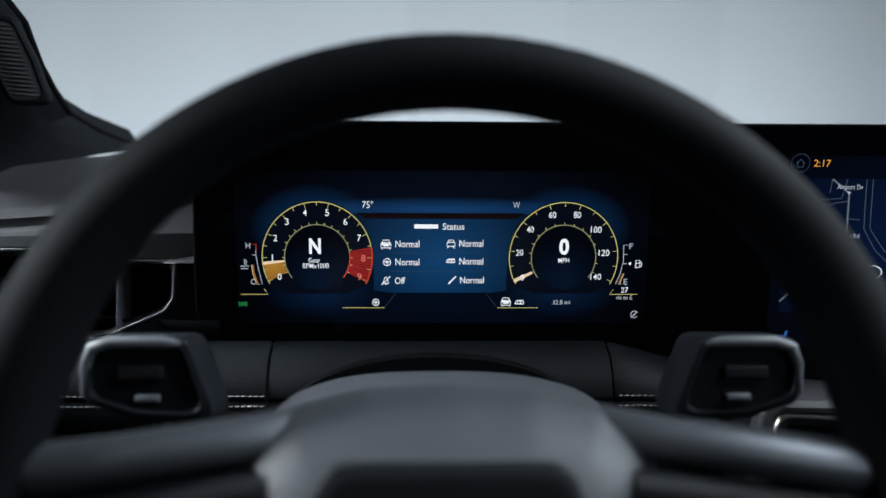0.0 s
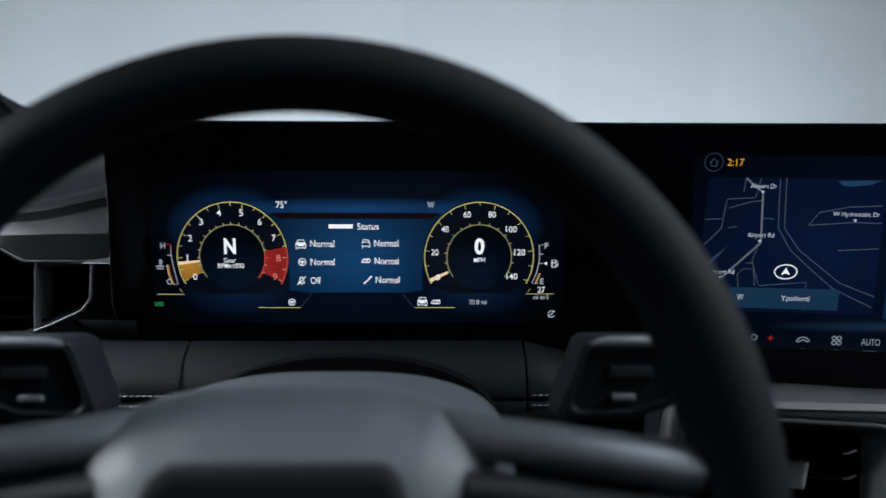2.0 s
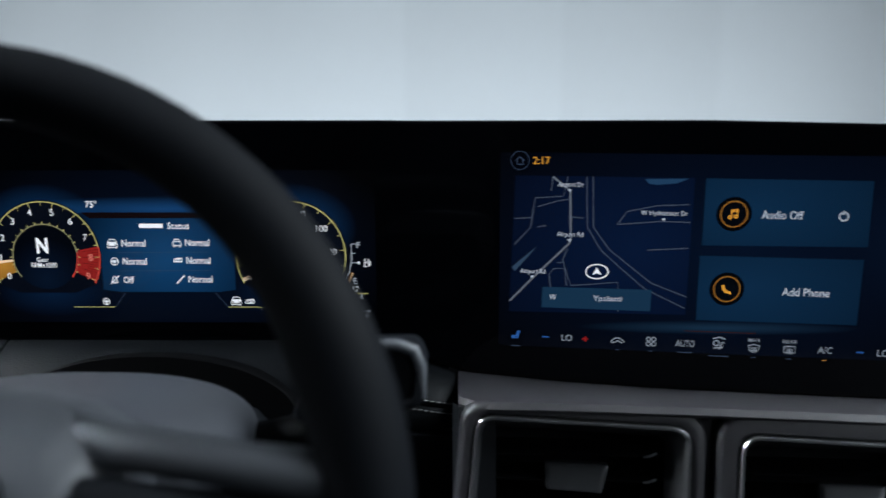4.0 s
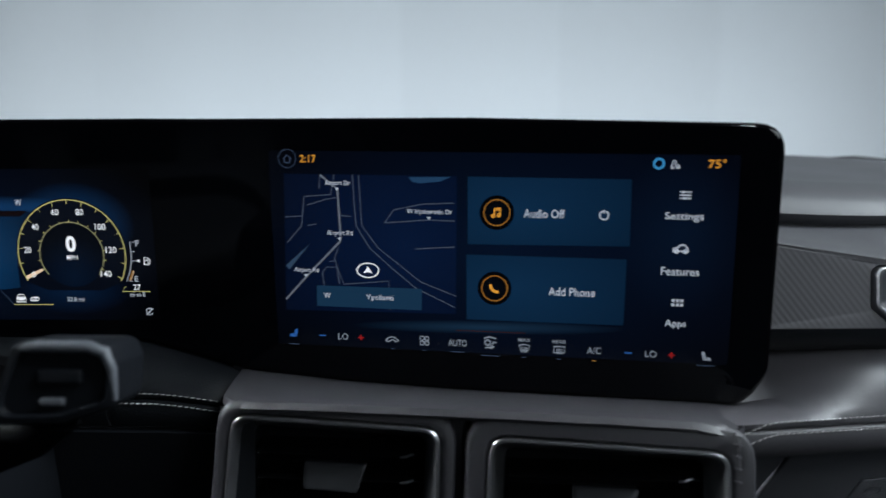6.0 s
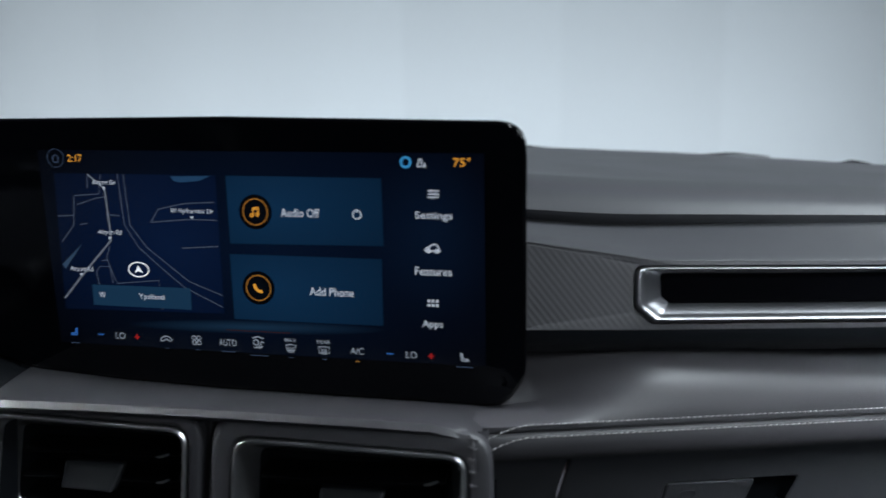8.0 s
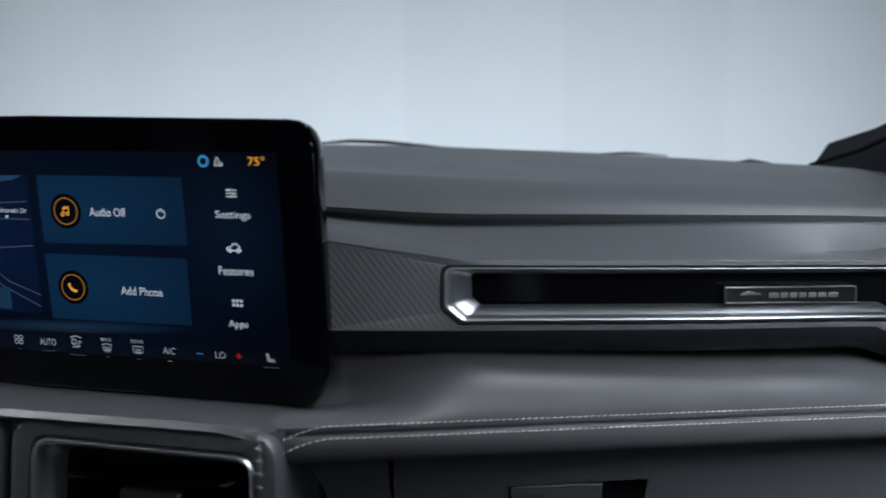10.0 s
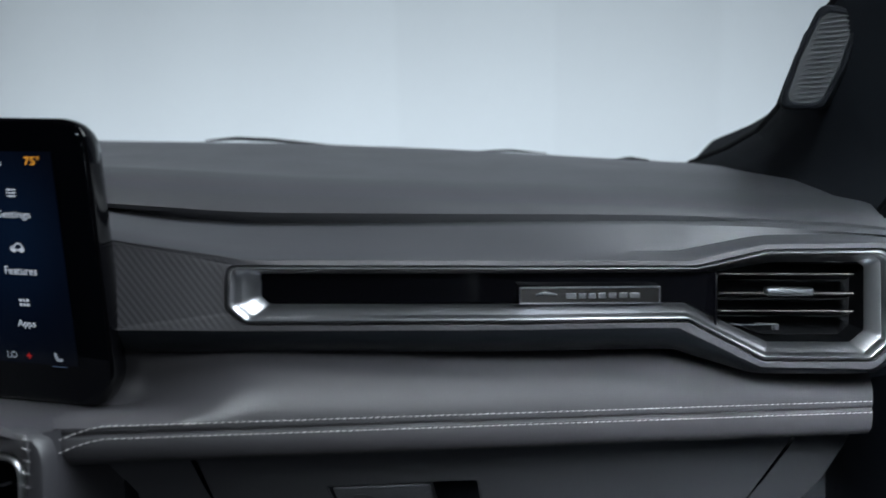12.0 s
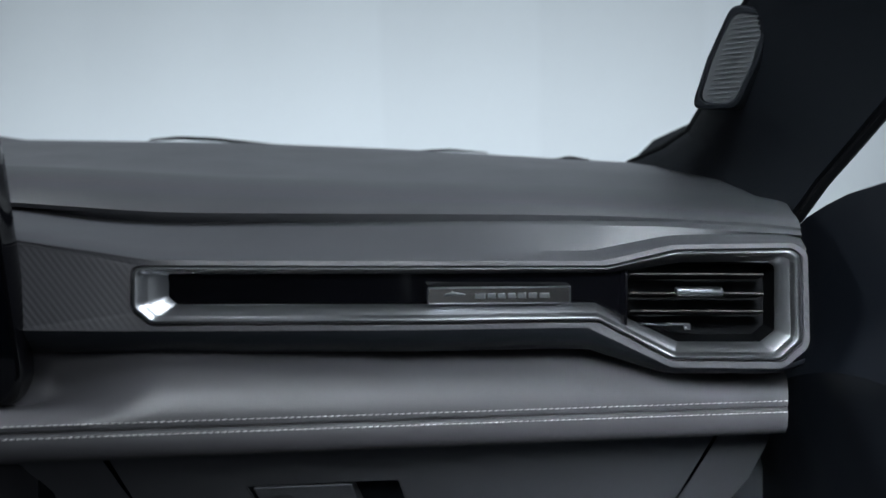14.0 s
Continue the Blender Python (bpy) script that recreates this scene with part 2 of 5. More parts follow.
def profile(x):
    k = x if x > MID else 2 * MID - x
    wb = eased(k, [0.30, 0.56, 0.74, 0.91, 1.02, 1.12], [0.1087, 0.103, 0.0945, 0.083, 0.0765, 0.068])
    cz = eased(k, [0.45, 0.50, 0.63, 0.93, 1.06, 1.10], [0.034, 0.0325, 0.0242, 0.0232, 0.0175, 0.010])
    cy = eased(k, [0.45, 0.65, 1.10], [0.73, 0.728, 0.765])
    sb = eased(k, [0.45, 0.51, 0.56, 0.63, 0.93, 0.975, 1.10], [0.029, 0.0281, 0.0198, 0.0150, 0.0175, 0.0180, 0.010])
    zt = interp(k, [0.50, 0.57, 0.65, 0.93, 0.985, 1.06, 1.085], [0.010, 0.004, -0.0085, -0.009, 0.002, 0.0035, -0.002])
    zb = interp(k, [0.50, 0.93, 0.985, 1.06, 1.085], [-0.0535, -0.0535, -0.080, -0.081, -0.072])
    hump = 0.0
    g = eased(k, [0.5, 0.65, 0.85, 1.1], [0.011, 0.008, 0.0025, 0.002])
    if x < MID:
        cz = interp(x, [-0.44, -0.25, -0.20, -0.16, 0.2], [0.018, 0.031, 0.042, 0.050, 0.050])
        sb = cz - 0.009
        wb = interp(x, [-0.44, -0.33, -0.2, 0.32], [0.085, 0.108, 0.120, 0.112])
        hump = 0.012
    fy, py = face_y(x), pad_y(x)
    back = interp(k, [0.5, 0.93, 0.985, 1.1], [0.05, 0.05, 0.055, 0.06])
    pt = eased(k, [0.5, 0.566, 0.65, 0.80, 0.91, 1.08], [-0.058, -0.060, -0.066, -0.0725, -0.0765, -0.0868])
    # the pad rolls over at its front edge, fully beside the display, hardly at the outer end
    roll = interp(k, [0.45, 0.60, 0.80, 0.95, 1.10], [1.0, 1.0, 0.62, 0.30, 0.25])
    out = [(1.09, wb - 0.03), (1.06, wb), (0.98, wb * 0.8 + cz * 0.2 + 0.004), (0.88, wb * 0.5 + cz * 0.5 + 0.006 + hump), (cy + 0.086, wb * 0.24 + cz * 0.76 + 0.007 + 0.006 * roll + hump),
           (cy + 0.042, cz + 0.0125 + 0.0145 * roll + hump * 0.6), (cy + 0.025, cz + 0.0065 + 0.0125 * roll), (cy + 0.0135, cz + 0.0045 + 0.009 * roll), (cy + 0.005, cz + 0.002 + 0.0045 * roll), (cy + 0.0005, cz - 0.001),
           (cy + 0.002, cz - 0.004), (cy + g, sb + 0.001), (cy + g - 0.001, sb), (cy - 0.003, sb - 0.003)]
    h = pt + 0.104
    push = max(0.0, min(1.0, (0.665 - x) / 0.115))
    push = 0.040 * push * push * (3 - 2 * push)
    return out, (fy, zt, zb), [(max(fy, py) + back, zb - 0.008), (py + 0.034 + push, pt), (py + 0.018 + push, pt - 0.23 * h - push * 0.3), (py + 0.006 + push * 0.9, pt - 0.55 * h - push * 0.53), (py + 0.0005 + push * 0.25, -0.104 - push * 0.1), (py, -0.112)], py


def dash_side(x0, x1, n, parent, mirror):
    xs = span(x0, x1, n)
    top, shelf, under, low, lip = [], [], [], [], []
    for x in xs:
        a, (fy, zt, zb), c, py = profile(x)
        top.append([(x, y, z) for y, z in a[:12]])
        shelf.append([(x, y, z) for y, z in a[11:]] + [(x, fy + 0.018, zt + 0.0065), (x, fy + 0.005, zt + 0.0015), (x, fy + 0.001, zt - 0.0005), (x, fy, zt - 0.002)])
        lp = interp(x if x > MID else 2 * MID - x, [0.5, 0.935, 0.99, 1.1], [1.0, 1.0, 0.45, 0.35])
        under.append([(x, fy, zb + 0.002), (x, fy + 0.0012, zb - 0.002 * lp), (x, fy + 0.004, zb - 0.006 * lp), (x, fy + 0.010, zb - 0.0115 * lp), (x, fy + 0.020, zb - 0.0160 * lp), (x, fy + 0.032, zb - 0.0180 * lp), (x, c[0][0] + 0.01, zb - 0.019 * lp)])
        low.append([(x, c[1][0] + 0.03, c[1][1] + 0.012)] + [(x, y, z) for y, z in c[1:]] + [(x, py + 0.0005, -0.1145), (x, py + 0.003, -0.1165)])
        lip.append([(x, py + 0.003, -0.1165), (x, py + 0.0006, -0.1185), (x, py, -0.122), (x, py + 0.002, -0.130), (x, py + 0.010, -0.137), (x, py + 0.04, -0.140)])
    part("top_pad", loft(top), M_PAD, parent, "dark grey soft-touch top pad")
    if mirror == 2:
        return
    part("shelf", loft(shelf), M_PAD, parent)
    if mirror == 3:
        return
    # Dark material stands in for the shade beneath the overhanging face.
    part("underside", loft(under), M_DARK, parent, "rolled underside of the trim face, its shade painted dark")
    if mirror:
        return
    part("lower_pad", loft(low), M_LEATHER, parent, "grey leatherette knee pad")
    part("lower_lip", loft(lip), M_LEATHER, parent)


dash = thing("dashboard", (0.32, 0.8, -0.1), "dark grey padded car dashboard with pale double stitching", "dashboard")
dash_side(0.5375, 1.0745, 46, dash, 0)
dash_side(0.49, 0.5375, 8, dash, 3)
dash_side(-0.16, 0.49, 24, dash, 2)
dash_side(-0.44, -0.16, 24, dash, 1)


# ---- passenger trim face ----
def flat_face(x, z):
    return face_y(x)


CHROME = [(0.6415, -0.0125), (0.6413, -0.0395), (0.6527, -0.0490), (0.9373, -0.0490), (0.9862, -0.0749), (1.0593, -0.0751), (1.0725, -0.0625), (1.0705, -0.0046), (1.0641, -0.0008), (0.9875, -0.0020), (0.9426, -0.0130)]
FACE = [(0.55, 0.007), (0.55, -0.0535), (0.6527, -0.0535), (0.93, -0.0535), (0.985, -0.080), (1.060, -0.081), (1.0775, -0.066), (1.0755, -0.003), (1.066, 0.0035), (0.985, 0.002), (0.938, -0.009)]


CHROME.append((0.672, -0.0126))
FACE.append((0.655, -0.0082))


def rings_of(poly, ds, rad, s=8, m=5):
    return [(rounded(inset(poly, i), max(rad - i, 0.0015), m, s), d) for i, d in ds]


bm = bmesh.new()
face_rings = [(rounded(FACE, [0.001, 0.001, 0.004, 0.006, 0.006, 0.012, 0.012, 0.008, 0.008, 0.006, 0.006, 0.01], 5, 10), -0.0003)] + rings_of(CHROME, [(-0.0012, -0.0006), (0.0, 0.004)], 0.006, 10)
trim_face = part("trim_face", bezel(bm, face_rings, flat_face), M_RIB, dash, "dark ribbed trim face round the vent strip")

strip = thing("vent_strip", (0.86, 0.70, -0.04), "satin silver framed vent strip set in the dashboard", "air vent")
INNER = [(0.6598, -0.0175), (0.6598, -0.0325), (0.6655, -0.0372), (0.9345, -0.0375), (0.9905, -0.0640), (1.0465, -0.0640), (1.0560, -0.0560), (1.0555, -0.0125), (1.0510, -0.0095), (0.9920, -0.0100), (0.9450, -0.0175), (0.6800, -0.0175)]


def between(k):
    return rounded([Vector(p).lerp(Vector(q), k) for p, q in zip(CHROME, INNER)], 0.0065 - 0.0035 * k, 5, 10)


bm = bmesh.new()
bezel(bm, [(between(k), d) for k, d in ((0.0, 0.003), (0.01, 0.0002), (0.05, -0.0014), (0.12, -0.0032), (0.20, -0.0036), (0.28, -0.0028), (0.36, -0.0006), (0.44, 0.0026), (0.50, 0.0032), (0.90, 0.0090), (1.0, 0.0115))], flat_face)
part("frame", bm, M_SATIN, strip, "satin silver frame")
bm = bmesh.new()
rows = []
for x in span(0.6585, 0.9568, 40):
    zt, zb = -0.0155, interp(x, [0.6585, 0.665, 0.934, 0.957], [-0.033, -0.0380, -0.0380, -0.0505])
    rows.append([(x, face_y(x) + 0.0125 - 0.20 * (z + 0.028), z) for z in span(zt, zb, 4)])
loft(rows, bm=bm)
part("gloss_insert", bm, M_GLOSS, strip, "gloss black insert")

# ---- display panel ----
def panel_y0(x):
    k = x - 0.17
    return 0.682 - 0.142 * (k if k > 0.03 else max(0.0, (k + 0.03)) ** 2 / 0.12)


def panel_y(x, z):
    return panel_y0(x) - 0.235 * z


PANEL = [(-0.177, 0.0895), (-0.180, -0.050), (-0.158, -0.069), (0.140, -0.0705), (0.215, -0.0912), (0.285, -0.0966), (0.362, -0.1003), (0.5575, -0.1052), (0.5712, -0.084), (0.5715, 0.0775), (0.375, 0.0855), (0.15, 0.0895)]
PANEL_R = [0.006, 0.02, 0.012, 0.05, 0.05, 0.08, 0.08, 0.020, 0.028, 0.019, 0.1, 0.1]
display = thing("display_panel", (0.2, 0.69, -0.09), "wide glossy black twin display panel on the dashboard, switched on", "display")


def panel_rings(ds, s=12):
    return [(rounded(inset(PANEL, i), PANEL_R, 6, s), d) for i, d in ds]


bm = bmesh.new()
bezel(bm, panel_rings([(0.006, 0.022), (0.001, 0.018), (0.0, 0.012), (0.0, 0.003), (0.0006, 0.0012), (0.002, 0.0002), (0.003, 0.0)]), panel_y)
part("housing", bm, M_GLOSS, display)
def reach(outline, x):
    """Lowest and highest point of an outline at x."""
    zs = []
    for p, q in zip(outline, outline[1:] + outline[:1]):
        if (p[0] - x) * (q[0] - x) <= 0 and p[0] != q[0]:
            zs.append(p[1] + (q[1] - p[1]) * (x - p[0]) / (q[0] - p[0]))
    return min(zs), max(zs)


bm = bmesh.new()
rr = panel_rings([(0.003, 0.0)])[0][0]
x0, x1 = min(p[0] for p in rr), max(p[0] for p in rr)
rows = []
for k in span(0, 1, 90):
    x = x0 + (x1 - x0) * (0.5 - 0.5 * math.cos(math.pi * k)) * 0.9998 + 0.00002
    lo, hi = reach(rr, x)
    rows.append([(x, panel_y(x, z), z) for z in span(hi, lo, 6)])
loft(rows, bm=bm)
part("cover_glass", bm, M_GLASS, display, "glossy black cover glass")

# ---- centre stack ----
def vent_y(x):
    return 0.628 - 0.085 * (x - 0.22)


stack = thing("centre_stack", (0.38, 0.64, -0.2), "dark grey centre stack housing below the displays", "dashboard")
# ---- steering wheel ----
C = Vector((-0.006, 0.3845, -0.1208))
wheel = thing("steering_wheel", tuple(C), "dark leather steering wheel with grey spokes", "steering wheel")


def lean(bm):
    """The wheel's plane leans: its top is further off than its foot."""
    for v in bm.verts:
        k = 0.972 + 0.20 * (v.co.z + 0.04)
        v.co = Vector((-0.0217 + (v.co.x + 0.0217) * k, v.co.y * k, v.co.z * k))
    return bm


rows = []
for i in range(96):
    th = 2 * math.pi * i / 96
    g = math.exp(-((math.degrees(min(th, 2 * math.pi - th)) - 72) / 22) ** 2)
    a, b = 0.0157 + 0.004 * g, 0.0165 + 0.002 * g
    R = 0.2053 - a
    dirv = Vector((math.sin(th), 0, math.cos(th)))
    p = C + dirv * R
    if p.z < C.z - 0.165:
        p.z = C.z - 0.165
    rows.append([p + dirv * a * math.cos(k) + Vector((0, 1, 0)) * b * math.sin(k) for k in [2 * math.pi * q / 20 for q in range(20)]])
rows.append(rows[0])

part("rim", lean(loft(rows, closed=True)), M_RIM, wheel, "dark leather rim")
HUB = [(-0.007, -0.0610), (0.028, -0.0628), (0.055, -0.0690), (0.072, -0.0790), (0.080, -0.093), (0.083, -0.16), (0.05, -0.20), (-0.066, -0.20), (-0.099, -0.16), (-0.096, -0.093), (-0.087, -0.0790), (-0.070, -0.0690), (-0.042, -0.0628)]
HUB_R = [0.04, 0.03, 0.02, 0.015, 0.02, 0.04, 0.04, 0.04, 0.04, 0.02, 0.015, 0.02, 0.03]
bm = bmesh.new()
hub_y = lambda x, z: 0.376
rings = [(rounded(inset(HUB, i), HUB_R, 6, 2), d) for i, d in ((0.0, 0.05), (-0.001, 0.022), (0.0, 0.014), (0.004, 0.006), (0.011, -0.003), (0.020, -0.010), (0.031, -0.015), (0.042, -0.018))]
bezel(bm, rings, hub_y)
lid(bm, rings[-1][0], rings[-1][1], hub_y)
part("hub", lean(bm), M_HUB, wheel, "dark grey padded hub")
LOW = [(-0.054, -0.0850), (0.038, -0.0850), (0.050, -0.115), (0.048, -0.185), (-0.064, -0.185), (-0.064, -0.115)]
bm = bmesh.new()
rings = [(rounded(inset(LOW, i), 0.012, 6, 3), d) for i, d in ((0.0, -0.010), (0.0, -0.0195), (0.002, -0.021), (0.006, -0.0215))]
bezel(bm, rings, hub_y)
lid(bm, rings[-1][0], rings[-1][1], hub_y)
part("horn_pad", lean(bm), M_DARK, wheel, "darker lower hub pad")
for sx in (-1, 1):
    bm = tube([(C.x + sx * 0.058, 0.398, -0.0760), (C.x + sx * 0.084, 0.384, -0.0800), (C.x + sx * 0.13, 0.381, -0.0865), (C.x + sx * 0.160, 0.384, -0.0915), (C.x + sx * 0.178, 0.386, -0.0930)], [0.0085, 0.0095, 0.0100, 0.0110, 0.009], 16)
    part("spoke", lean(bm), M_SPOKE, wheel, "satin grey spoke")
    bm = tube([(C.x + sx * 0.070, 0.376, -0.0985), (C.x + sx * 0.10, 0.379, -0.1030), (C.x + sx * 0.145, 0.383, -0.1085), (C.x + sx * 0.175, 0.386, -0.108)], [0.009, 0.009, 0.0095, 0.009], 14)
    part("lower_spoke", lean(bm), M_DARK, wheel, "dark lower spoke bar")


# ---- steering column ----
column = thing("steering_column", (-0.006, 0.55, -0.12), "dark grey steering column shroud behind the wheel", "steering column")
rows = []
for y, k in ((0.42, 0.80), (0.425, 0.90), (0.44, 0.97), (0.48, 1.0), (0.545, 1.0), (0.560, 0.97), (0.565, 0.90)):
    row = []
    for a in span(-0.25, math.pi + 0.25, 30):
        c, s = math.cos(a), math.sin(a)
        row.append((-0.006 + 0.098 * k * math.copysign(abs(c) ** 0.75, c), y, -0.108 + 0.0360 * k * math.copysign(abs(s) ** 0.8, s)))
    rows.append(row)
part("upper_shroud", loft(rows), M_SHROUD, column)
bm = bmesh.new()
# Added black plate for the dark hollow behind the column.
arch = [(-0.006 + 0.107 * math.cos(a), -0.126 + 0.053 * math.sin(a) ** 0.85) for a in span(0.02, math.pi - 0.02, 28)]
arch_y = lambda x, z: 0.652
bezel(bm, [(arch, 0.02), (arch, 0.002), (inset(arch, 0.0015), 0.0)], arch_y)
lid(bm, inset(arch, 0.0015), 0.0, arch_y)
part("recess_shade_plate", bm, M_BLACK, column, "black arched plate in place of the shaded recess round the column")
bm = bmesh.new()
box(bm, -0.09, 0.078, 0.44, 0.72, -0.24, -0.108, 0.02)
part("lower_shroud", bm, M_DARK, column)


def stalk(sx):
    ob = thing("column_stalk", (-0.006 + sx * 0.13, 0.52, -0.10), "black column stalk with a squared end, its lit edges made grey", "control stalk", "column stalks")
    X = lambda v: -0.004 + sx * v
    fy = lambda x, z: 0.506
    bm = bmesh.new()
    poly = [(X(a), b) for a, b in ((0.1370, -0.0490), (0.1890, -0.0490), (0.1935, -0.0600), (0.1920, -0.0840), (0.1640, -0.0930), (0.1190, -0.0950))]
    rings = [(rounded(inset(poly, i), 0.008, 5, 3), d) for i, d in ((0.001, 0.044), (0.0, 0.038), (0.0, 0.004), (0.0012, 0.001), (0.0045, 0.0), (0.006, 0.003))]
    bezel(bm, rings, fy)
    lid(bm, rings[-1][0], 0.004, fy)
    lid(bm, rings[0][0], 0.044, fy)
    cap = part("end_cap", bm, M_STALK, ob)
    bm = bmesh.new()
    box(bm, X(0.158) - 0.0065, X(0.158) + 0.0065, 0.506, 0.512, -0.0830, -0.0792, 0.0012)
    part("switch_mark", bm, M_SPOKE, cap, "small pale switch edge")
    bm = bmesh.new()
    box(bm, X(0.162) - 0.012, X(0.162) + 0.012, 0.5065, 0.512, -0.0715, -0.0640, 0.0016)
    part("switch", bm, M_DARK, cap)
    # Paler bar put along the top and outer side where light catches the cap.
    bm = tube([(X(0.138), 0.509, -0.0530), (X(0.150), 0.5075, -0.0515), (X(0.178), 0.5075, -0.0515), (X(0.187), 0.5075, -0.0545), (X(0.1905), 0.508, -0.0630), (X(0.1915), 0.509, -0.0800)], [0.002, 0.0034, 0.0036, 0.0036, 0.0030, 0.0018], 10)
    part("lit_edge_bar", bm, M_HUB, cap, "paler bar in place of the cap's lit edge")
    bm = tube([(X(0.150), 0.535, -0.092), (X(0.130), 0.545, -0.106), (X(0.08), 0.55, -0.122)], [0.012, 0.014, 0.018], 12)
    part("stem", bm, M_BLACK, ob)


stalk(-1)
stalk(1)

# ---- driver's knee panel ----
knee = thing("knee_panel", (-0.1, 0.68, -0.12), "leatherette knee panel, shade put into its colour, pale double stitching", "dashboard")
def knee_y(x):
    return 0.665 + 0.05 * max(0.0, (x - 0.185) / 0.03) ** 2 * 0.3


def drop(x):
    return -0.006 * max(0.0, (x - 0.14) / 0.06) ** 2


SEAMS = [-0.44, -0.1235, 0.120, 0.212]
for x0, x1 in zip(SEAMS, SEAMS[1:]):
    rows = []
    for x in span(x0 + 0.0008, x1 - 0.0008, 14):
        e = 0.0012 if x in (x0 + 0.0008, x1 - 0.0008) else 0.0
        k, d = knee_y(x) + e, drop(x)
        q = interp(x, [0.12, 0.215], [0.0, -0.026])
        rows.append([(x, 0.72, -0.062 + q), (x, k + 0.030, -0.068 + q), (x, k + 0.012, -0.078 + q * 0.75), (x, k + 0.003, -0.092 + q * 0.4 + d * 0.6), (x, k, -0.103 + d), (x, k + 0.0006, -0.1052 + d), (x, k + 0.0028, -0.1065 + d), (x, k + 0.0006, -0.108 + d), (x, k, -0.110 + d), (x, k + 0.001, -0.120 + d), (x, k + 0.004, -0.1265 + d * 0.3), (x, k + 0.012, -0.1285)])
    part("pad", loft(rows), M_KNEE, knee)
rows = [[(x, 0.672, -0.1285), (x, 0.668, -0.131), (x, 0.69, -0.20), (x, 0.72, -0.34)] for x in span(-0.44, 0.225, 8)]
part("lower_panel", loft(rows), M_DARK, knee)


def stitches(parent, line, pitch=0.0043, n=260):
    """A row of short raised threads along a line of points."""
    pts = [Vector(p) for p in line]
    bm = bmesh.new()
    acc = 0.0
    for a, b in zip(pts, pts[1:]):
        ln = (b - a).length
        d = (b - a) / ln
        while acc < ln:
            p = a + d * acc
            q = p + d * pitch * 0.72 + Vector((0, 0, 0.0004))
            tube([p + Vector((0, 0.0004, 0)), p.lerp(q, 0.5) + Vector((0, -0.0005, 0)), q + Vector((0, 0.0004, 0))], [0.0003, 0.00045, 0.0003], 5, bm)
            acc += pitch
        acc -= ln
    return part("stitching", bm, M_THREAD, parent, "pale stitching")


for dz in (-0.1030, -0.1100):
    for x0, x1 in ((-0.30, -0.126), (0.123, 0.204)):
        stitches(knee, [(x, knee_y(x) - 0.0002, dz + drop(x)) for x in span(x0, x1, 14)])

# ---- passenger pad stitching and corner ----
def pad_line(dz):
    out = []
    for x in span(0.5385, 1.0735, 64):
        e = max(0.0, (0.572 - x) / 0.024)
        out.append((x, pad_y(x) - 0.0003, dz - 0.0075 * e ** 1.5))
    return out


stitches(dash, pad_line(-0.1115))
stitches(dash, pad_line(-0.1195))

# upright seam where the pad meets the stack
bm = tube([(0.5375, 0.5985, -0.1120), (0.5392, 0.5975, -0.1170), (0.5402, 0.5978, -0.1260), (0.5408, 0.5985, -0.1450), (0.5410, 0.5995, -0.1700)], [0.0008, 0.0012, 0.0012, 0.0011, 0.0008], 8)
part("seam_welt", bm, M_LEATHER, dash, "grey leatherette seam welt")
for z in (-0.1145, -0.1200, -0.1270, -0.1345, -0.1425):
    bm = tube([(0.5362, 0.5975, z + 0.0008), (0.5398, 0.5960, z), (0.5428, 0.5985, z - 0.0008)], [0.0004, 0.0007, 0.0004], 6)
    part("seam_stitch", bm, M_LEATHER, dash)


# ---- centre stack ----
def stack_y(x):
    return 0.622 - 0.085 * (x - 0.22)


def crease_z(x):
    return interp(x, [0.20, 0.27, 0.36, 0.464, 0.515, 0.535, 0.546], [-0.1010, -0.1010, -0.1025, -0.1050, -0.1068, -0.1110, -0.1165])


rows = []
for x in span(0.207, 0.544, 34):
    e = 0.35 * max(0.0, (x - 0.522) / 0.024) ** 2 + max(0.0, (0.226 - x) / 0.019) ** 2
    y, z = stack_y(x) + 0.022 * e, crease_z(x)
    zb = interp(x, [0.207, 0.285, 0.362, 0.515, 0.552], [-0.0892, -0.0960, -0.0998, -0.1036, -0.1046])
    yb = panel_y(x, max(zb, -0.103)) + 0.002
    rows.append([(x, yb + 0.04, zb - 0.004), (x, yb, zb - 0.0005), (x, yb * 0.6 + y * 0.4, zb * 0.55 + z * 0.45 + 0.0006), (x, y + 0.012, z + 0.0022), (x, y + 0.004, z + 0.0002), (x, y + 0.001, z - 0.004), (x, y + 0.0025, z - 0.0060), (x, y + 0.008, z - 0.0075)])
part("hood", loft(rows), M_PLASTIC, stack, "grey grained hood")
bm = loft([[(x, y, z) for z in (-0.104, -0.125, -0.22, -0.34)] for x, y in ((0.350, 0.630), (0.364, 0.624), (0.370, 0.620), (0.377, 0.626), (0.380, 0.634), (0.396, 0.634))])
part("bridge", bm, M_PLASTIC, stack)
bm = loft([[(x, y, z) for z in (-0.112, -0.13, -0.20, -0.34)] for x, y in ((0.535, 0.612), (0.543, 0.608), (0.5475, 0.614), (0.549, 0.63), (0.549, 0.70))])
part("side_cheek", bm, M_PLASTIC, stack)
bm = loft([[(x, y, z) for z in (-0.106, -0.13, -0.20, -0.34)] for x, y in ((0.232, 0.636), (0.214, 0.634), (0.207, 0.640), (0.203, 0.66), (0.203, 0.71))])
part("side_cheek", bm, M_DARK, stack)
bm = bmesh.new()
box(bm, 0.20, 0.55, 0.70, 0.72, -0.36, -0.07)
part("back_panel", bm, M_DARK, stack)
bm = bmesh.new()
